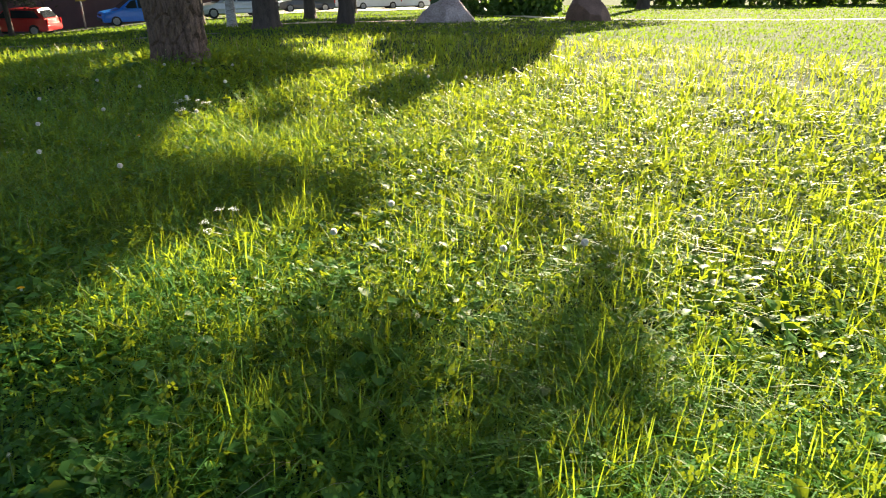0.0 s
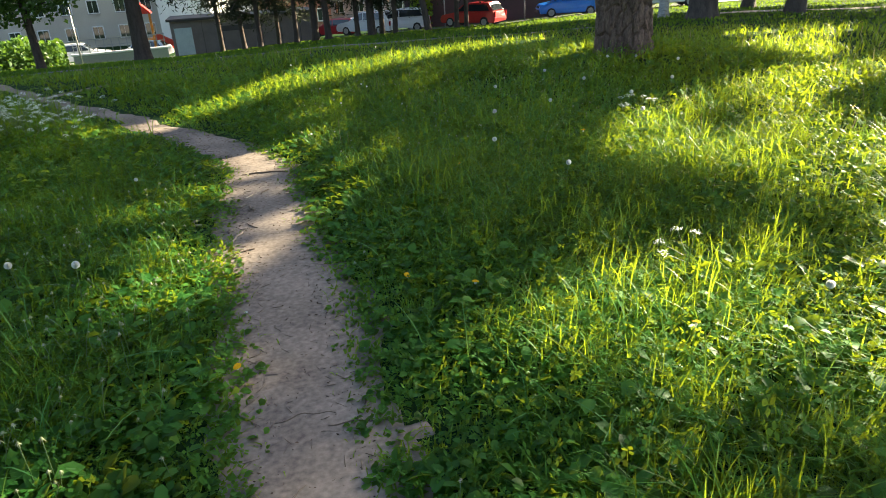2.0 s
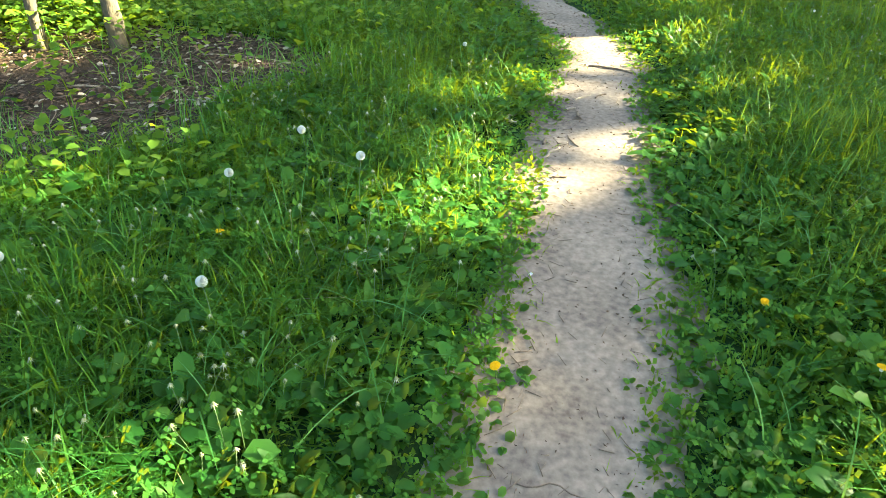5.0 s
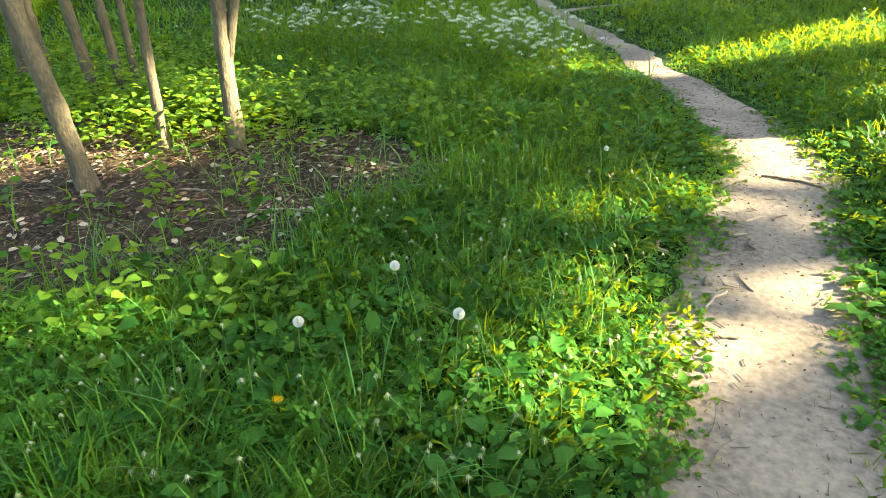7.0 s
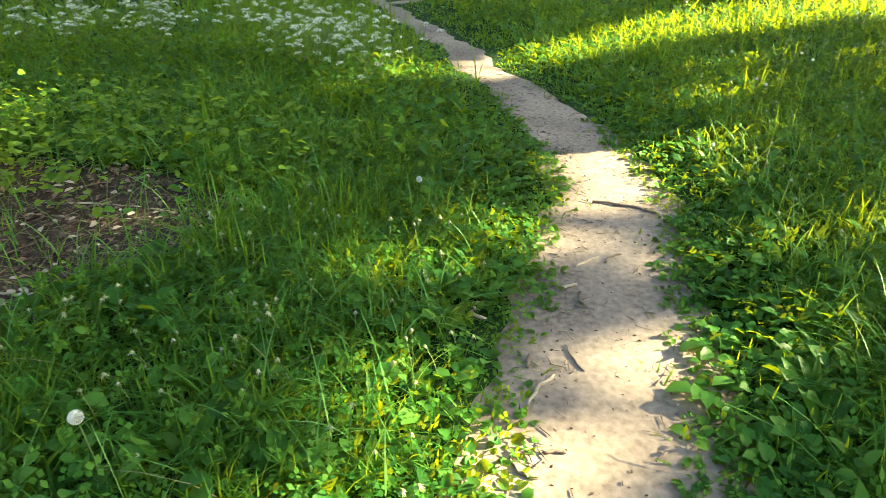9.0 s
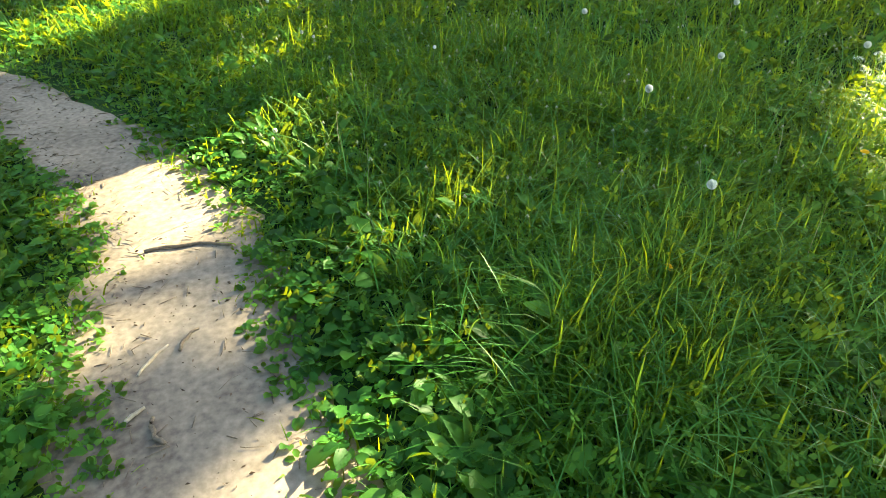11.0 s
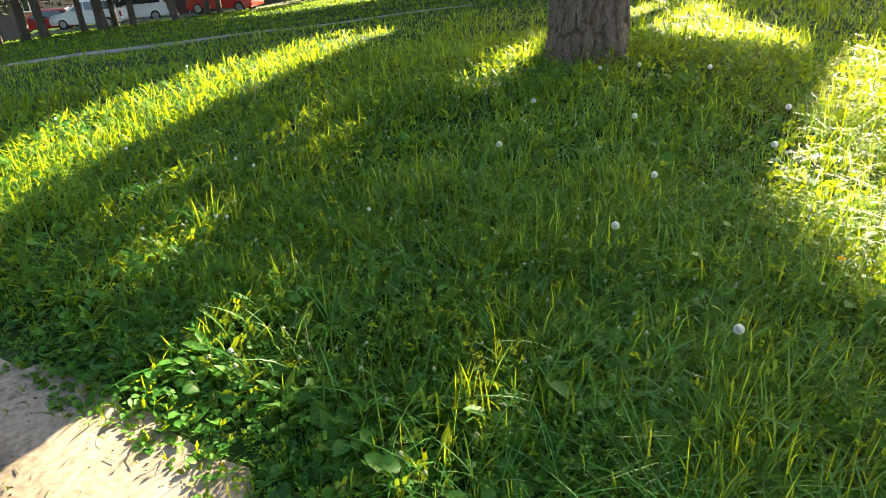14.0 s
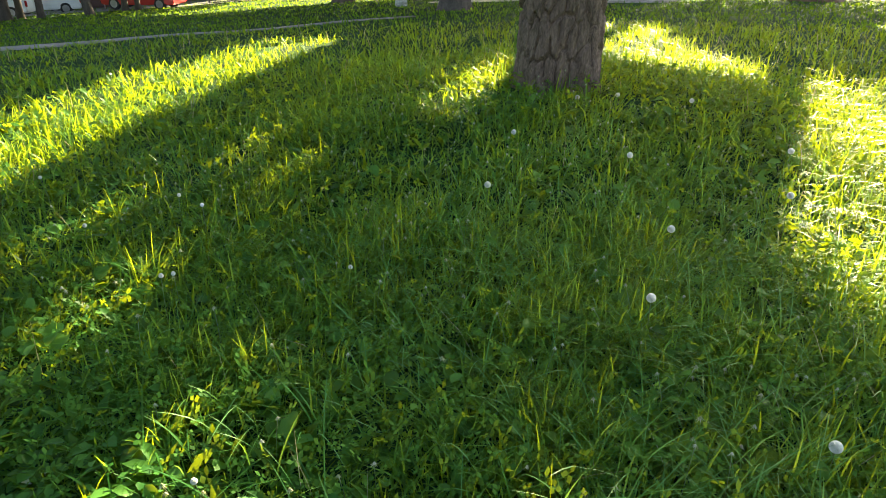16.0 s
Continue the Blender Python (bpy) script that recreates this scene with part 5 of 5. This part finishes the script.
def car(x, y, yaw, paint, label, length=4.2, width=1.76, height=1.52, suv=True):
    z = gz(x, y)
    t = thing("car", pose(x, y, z + 0.02, 0, 0, yaw), label, "car", "parked cars")
    L, H, W = length / 2, height, width / 2
    belt = 0.62 * H
    rear = -L + 0.05 if suv else -L + 0.35
    part("body", prism([(-L, 0.28), (L - 0.05, 0.26), (L, 0.55), (L - 0.12, 0.5 * H), (L * 0.45, belt), (-L + 0.08, belt + 0.03), (-L, 0.6)], W, 0.06, 0.85 * belt, 0.06), paint, t)
    part("cabin", prism([(L * 0.5, belt - 0.02), (L * 0.12, H - 0.05), (-L * 0.05, H), (rear + 0.45, H - 0.02), (rear + 0.12, belt + 0.02)], W - 0.06, 0.14, belt + 0.1, 0.04), paint, t)
    for s in (1, -1):
        g = bmesh.new()
        for quad in (((L * 0.36, belt + 0.05), (L * 0.13, H - 0.14), (-0.02, H - 0.1), (-0.02, belt + 0.05)), ((-0.1, belt + 0.05), (-0.1, H - 0.1), (rear + 0.6, H - 0.12), (rear + 0.35, belt + 0.07))):
            vs = []
            for px, pz in quad:
                yy = (W - 0.055) - 0.14 * (pz - belt) / (H - belt) + 0.008
                vs.append(g.verts.new((px, s * yy, pz)))
            g.faces.new(vs)
        part("side_window", g, GLASS, t)
        wm = box_bm(0.16, 0.1, 0.12, L * 0.33, s * (W + 0.06), belt, 0.02)
        part("wing_mirror", wm, paint, t)
        part("headlight", box_bm(0.1, 0.36, 0.14, L - 0.1, s * (W - 0.28), 0.58, 0.03), LAMPGLASS, t)
        part("tail_light", box_bm(0.08, 0.16, 0.32, -L + 0.02, s * (W - 0.12), 0.62, 0.02), TAIL, t)
        wheel(t, L * 0.62, s * (W - 0.09))
        wheel(t, -L * 0.62, s * (W - 0.09))
    for a, b, nm in (((L * 0.47, belt + 0.05), (L * 0.15, H - 0.1), "windscreen"), ((rear + 0.14, belt + 0.08), (rear + 0.4, H - 0.12), "rear_window")):
        g = bmesh.new()
        o = 0.02 if nm == "windscreen" else -0.025
        g.faces.new([g.verts.new((a[0] + o, W - 0.16, a[1])), g.verts.new((b[0] + o, W - 0.26, b[1])), g.verts.new((b[0] + o, -W + 0.26, b[1])), g.verts.new((a[0] + o, -W + 0.16, a[1]))])
        part(nm, g, GLASS, t)
    part("bumper", box_bm(0.14, width - 0.15, 0.2, L - 0.02, 0, 0.3, 0.05), RUBBER if suv else paint, t)
    part("grille", box_bm(0.05, width * 0.5, 0.14, L - 0.03, 0, 0.6, 0.02), RUBBER, t)


for az, d, yaw, paint, label, kw in [
        (11.9, 46.4, 139, CAR_RED, "red hatchback parked at the grass edge", dict(length=4.1, height=1.5)),
        (19.6, 48, 172, CAR_BLUE, "bright blue compact SUV parked before the brick wall", dict(length=4.2, height=1.62)),
        (26.8, 45, 168, CAR_SILVER, "silver saloon parked behind the trees", dict(length=4.5, height=1.45, suv=False)),
        (32.4, 57, 160, CAR_DARK, "dark grey estate car parked on the lot", dict(length=4.5, height=1.5)),
        (35.6, 62, 150, CAR_SILVER, "pale grey car in the parking row", dict(length=4.4)),
        (38.0, 62, 160, CAR_WHITE, "white car gleaming in the sun", dict(length=4.4)),
        (40.4, 63, 150, CAR_WHITE, "white car gleaming in the sun", dict(length=4.4)),
        (3.2, 53, 150, CAR_WHITE, "white SUV parked behind the spruces", dict(length=4.5, height=1.65)),
        (5.9, 53, 165, CAR_WHITE, "white SUV parked behind the spruces", dict(length=4.5, height=1.65)),
        (5.6, 60, 165, CAR_SILVER, "silver-blue SUV in the second parking row", dict(length=4.5, height=1.65)),
        (0.5, 61, 165, CAR_RED, "dark red car seen between spruce trunks", dict(length=4.3)),
        (-14.2, 62, 170, CAR_SILVER, "grey car behind the playground", dict(length=4.3)),
        (-18.5, 60, 10, CAR_WHITE, "white car behind the playground railing", dict(length=4.3))]:
    x, y = polar(az, d)
    car(x, y, yaw, paint, label, **kw)

# ---- car park, buildings, playground ----


def slab(name, corners, material, label, lift):
    """A paved area that follows the terrain."""
    c = np.array(corners, dtype=float)
    u = np.linspace(0, 1, 24)
    a = c[0][None] + (c[1] - c[0])[None] * u[:, None]
    b = c[3][None] + (c[2] - c[3])[None] * u[:, None]
    p = a[:, None] + (b - a)[:, None] * u[None, :, None]
    p = p.reshape(-1, 2)
    v = np.concatenate([p, (ground_z(p[:, 0], p[:, 1]) + lift)[:, None]], 1)
    i = (np.arange(23)[:, None] * 24 + np.arange(23)[None]).ravel()
    t = np.concatenate([np.stack([i, i + 24, i + 25], -1), np.stack([i, i + 25, i + 1], -1)])
    tagged(new(name, np_mesh(name, v, t, material)), label, "road", kind="structure")


slab("road", [polar(-3, 49.5), polar(30, 43), polar(30, 60), polar(-3, 66)], ASPHALT, "grey asphalt car park beyond the lawn", 0.03)
slab("road", [polar(30.1, 48), polar(46, 56), polar(46, 72), polar(30.1, 66)], PAVING, "pale sunlit paved parking area", 0.05)
slab("pavement", [polar(-26, 52), polar(-3.2, 56), polar(-3.2, 75), polar(-26, 75)], PAVING, "pale paved yard behind the garages", 0.04)


def facade(x, y, yaw, width, depth, storeys, storey, wallmat, label, cols, name="house", win=(1.1, 1.35), base=0.9, white_strip=None):
    """A building with storeys of framed windows on its front."""
    z = gz(x, y) - 0.3
    t = thing(name, pose(x, y, z, 0, 0, yaw), label, "building")
    hgt = storeys * storey + max(0.6, base - 0.3)
    part("wall", box_bm(width, depth, hgt, 0, depth / 2, 0), wallmat, t)
    part("roof", box_bm(width + 0.5, depth + 0.5, 0.35, 0, depth / 2, hgt + 0.002, 0.03), ROOFING, t)
    fm = box_bm(win[0] + 0.16, 0.1, win[1] + 0.16, 0, 0, 0, 0.01)
    gm = box_bm(win[0] * 0.46, 0.03, win[1] - 0.04, 0, 0, 0)
    sm = box_bm(win[0] + 0.3, 0.22, 0.06, 0, 0, 0, 0.01)
    meshes = []
    for nm, b, m in (("window", fm, WHITEPAINT), ("pane", gm, GLASS), ("sill", sm, PAVING)):
        me = bpy.data.meshes.new(nm)
        b.to_mesh(me)
        b.free()
        me.materials.append(m)
        meshes.append(me)
    for s in range(storeys):
        for c in range(cols):
            px = -width / 2 + width * (c + 0.5) / cols
            pz = base + s * storey + 0.3
            w = part("window", meshes[0], None, t)
            w.matrix_basis = pose(px, -0.03, pz)
            for sx in (-1, 1):
                g = part("pane", meshes[1], None, w)
                g.matrix_basis = pose(sx * win[0] * 0.25, -0.05, 0.1)
            q = part("sill", meshes[2], None, w)
            q.matrix_basis = pose(0, -0.1, -0.065)
    return t


x, y = polar(16.5, 59)
facade(x, y, -14, 21, 12, 2, 3.4, BRICK, "dark red-brown brick building with few windows", 5, win=(1.0, 1.2), base=5.2)
x, y = polar(-17, 92)
facade(x, y, 12, 26, 14, 5, 2.9, BEIGE, "beige-grey apartment block with rows of windows", 9)
x, y = polar(-7.2, 84)
facade(x, y, 55, 7.0, 8, 5, 2.9, RENDERW, "bright white rendered stair tower of the apartment block", 1)
x, y = polar(-2.5, 88)
facade(x, y, 5, 9, 12, 5, 2.9, REDWALL, "terracotta apartment block with white windows", 4)
x, y = polar(3.5, 96)
facade(x, y, -4, 16, 12, 5, 2.9, BEIGE, "beige apartment block far behind the spruces", 6)
x, y = polar(41, 100)
facade(x, y, -40, 34, 12, 4, 3.0, RENDERW, "long pale building beyond the car park", 12)

# garages with a pale door
x, y = polar(-6.6, 51.5)
zb = gz(*polar(-11, 50)) - 0.1
t = thing("garage", pose(x, y, zb, 0, 0, 8), "low grey-brown concrete garage block with flat felt roof", "garage")
part("wall", box_bm(9.8, 4.5, 2.3, 0, 2.25, 0, 0.02), CONC, t)
part("roof", box_bm(10.2, 4.9, 0.16, 0, 2.25, 2.302, 0.02), ROOFING, t)
dr = part("door", box_bm(1.15, 0.08, 1.8, -4.1, -0.045, 0.05, 0.01), DOORPAINT, t, "pale blue painted steel door")
part("door_handle", box_bm(0.12, 0.05, 0.03, -3.75, -0.11, 0.95, 0.008), STEEL, dr)
part("vent_strip", box_bm(2.6, 0.05, 0.35, -0.4, -0.028, 1.45, 0.01), ROOFING, t)
for i in range(6):
    part("panel_joint", box_bm(0.03, 0.02, 2.25, -2.8 + 1.35 * i, -0.012, 0.02), ROOFING, t)

# playground wall, railing and slide
x, y = polar(-15.8, 47)
zb = gz(x, y) - 0.15
t = thing("low_wall", pose(x, y, zb, 0, 0, 16), "low pale concrete retaining wall with steel railing", "wall")
part("coping", box_bm(5.6, 0.4, 0.1, 0, 0, 0.72, 0.02), WHITEPAINT, t)
part("wall", box_bm(5.4, 0.3, 0.72, 0, 0, 0, 0.01), PAVING, t)
for i in range(13):
    part("post", box_bm(0.04, 0.04, 0.75, -2.6 + 0.433 * i, 0, 0.82), STEEL, t)
part("handrail", box_bm(5.3, 0.05, 0.05, 0, 0, 1.572, 0.01), STEEL, t)
part("mid_rail", box_bm(5.3, 0.03, 0.03, 0, 0.037, 1.2, 0.005), STEEL, t)
x, y = polar(-13.2, 52)
zb = gz(x, y)
t = thing("slide", pose(x, y, zb, 0, 0, 10), "red plastic playground slide on an orange tower", "slide")
for sx in (-0.5, 0.5):
    for sy in (-0.5, 0.5):
        part("post", box_bm(0.1, 0.1, 3.0, sx - 0.6, sy, 0, 0.01), PLAY_ORANGE, t)
part("platform", box_bm(1.2, 1.2, 0.08, -0.6, 0, 1.3, 0.01), PLAY_ORANGE, t)
part("roof", prism([(-1.3, 3.0), (0.1, 3.0), (-0.6, 3.7)], 0.75, bevel=0.02), PLAY_RED, t)
part("chute", prism([(0.0, 1.25), (0.0, 1.4), (0.3, 1.38), (1.9, 0.42), (2.3, 0.36), (2.3, 0.24), (1.8, 0.28), (0.3, 1.22)], 0.3, bevel=0.02), PLAY_RED, t)
for sy in (-0.31, 0.31):
    s = prism([(0.0, 1.38), (0.0, 1.62), (0.3, 1.58), (1.95, 0.62), (2.3, 0.52), (2.3, 0.36), (1.9, 0.42), (0.3, 1.34)], 0.03, bevel=0.008)
    bmesh.ops.translate(s, vec=(0, sy, 0), verts=s.verts)
    part("chute_side", s, PLAY_RED, t)
part("foot", box_bm(0.3, 0.5, 0.28, 2.1, 0, 0, 0.02), PLAY_ORANGE, t)


def post_with_sign(az, d, h, sign, label):
    x, y = polar(az, d)
    t = thing("sign_post", pose(x, y, gz(x, y), 0, 0, -az), label, "sign post")
    part("pole", np_mesh("pole", *tube_arrays([(0, 0, -0.1), (0, 0, h * 0.5), (0, 0, h)], [0.045, 0.045, 0.04], 10), STEEL), None, t)
    if sign:
        for i, z in enumerate((h - 0.55, h - 1.1)):
            part("sign", box_bm(0.55, 0.03, 0.45, 0, -0.06, z, 0.005), SIGNYELLOW, t)
        part("bracket", box_bm(0.1, 0.06, 0.9, 0, -0.03, h - 1.0, 0.005), STEEL, t)


post_with_sign(16.1, 46, 2.7, True, "thin steel post with small yellow signs on the lawn edge")
post_with_sign(-18.6, 45, 3.2, False, "plain steel lamp post beside the low wall")
post_with_sign(9.6, 52, 3.0, False, "thin steel post beside the red car")

# pale low wall where the path meets the walkway
x, y = polar(-31.0, 29)
t = thing("low_wall", pose(x, y, gz(x, y) - 0.1, 0, 0, 28), "low pale blue-grey concrete wall at the lawn end", "wall")
for i in (2, 3):
    part("block", box_bm(1.18, 0.3, 0.75, -1.8 + 1.2 * i, 0, 0, 0.02), PAVING, t)
part("post", box_bm(0.1, 0.1, 1.3, 0.2, -0.22, 0, 0.01), WHITEPAINT, t)

# ---- hedges and woods that close the view ----


def thicket(az0, az1, d, h, count, size, material, label, seed, name="bushes"):
    r = np.random.RandomState(seed)
    a = np.radians(r.uniform(az0, az1, count))
    dd = d + r.normal(0, 1.6, count)
    x, y = 0.72 + dd * np.sin(a), -0.75 + dd * np.cos(a)
    top = h * (0.75 + 0.3 * wobble(a * d, a * 0, 0.9, seed))
    z = ground_z(x, y) + np.abs(top) * r.uniform(0, 1, count) ** 0.8
    tagged(new(name, np_mesh(name, *leaf_cards(np.stack([x, y, z], -1), size, r, 0.7), material)), label, "bushes", kind="stuff")


thicket(-80, -37, 24, 5.5, 30000, 0.3, CROWN, "dense dark woodland edge beyond the mound", 1, "woodland_edge")
thicket(-80, -55, 16, 3.5, 9000, 0.22, SHRUB, "light green bushes at the woodland edge", 2)
thicket(45.5, 53.5, 37, 2.6, 9000, 0.26, CROWN, "dark clipped shrubs behind the boulders", 3, "dark_shrubs")
thicket(58, 96, 62, 7, 16000, 0.6, CROWN, "distant line of trees across the sunny meadow", 4, "distant_trees")
thicket(-30, -19.5, 52, 2.2, 9000, 0.24, CROWN, "green hedge behind the playground", 5, "hedge")
thicket(-110, 120, 140, 14, 26000, 1.6, CROWN, "far belt of trees round the park", 6, "far_woods")
thicket(6.8, 8.6, 60, 5, 1800, 0.35, SHRUB, "sunlit bush between the buildings", 7, "bush")
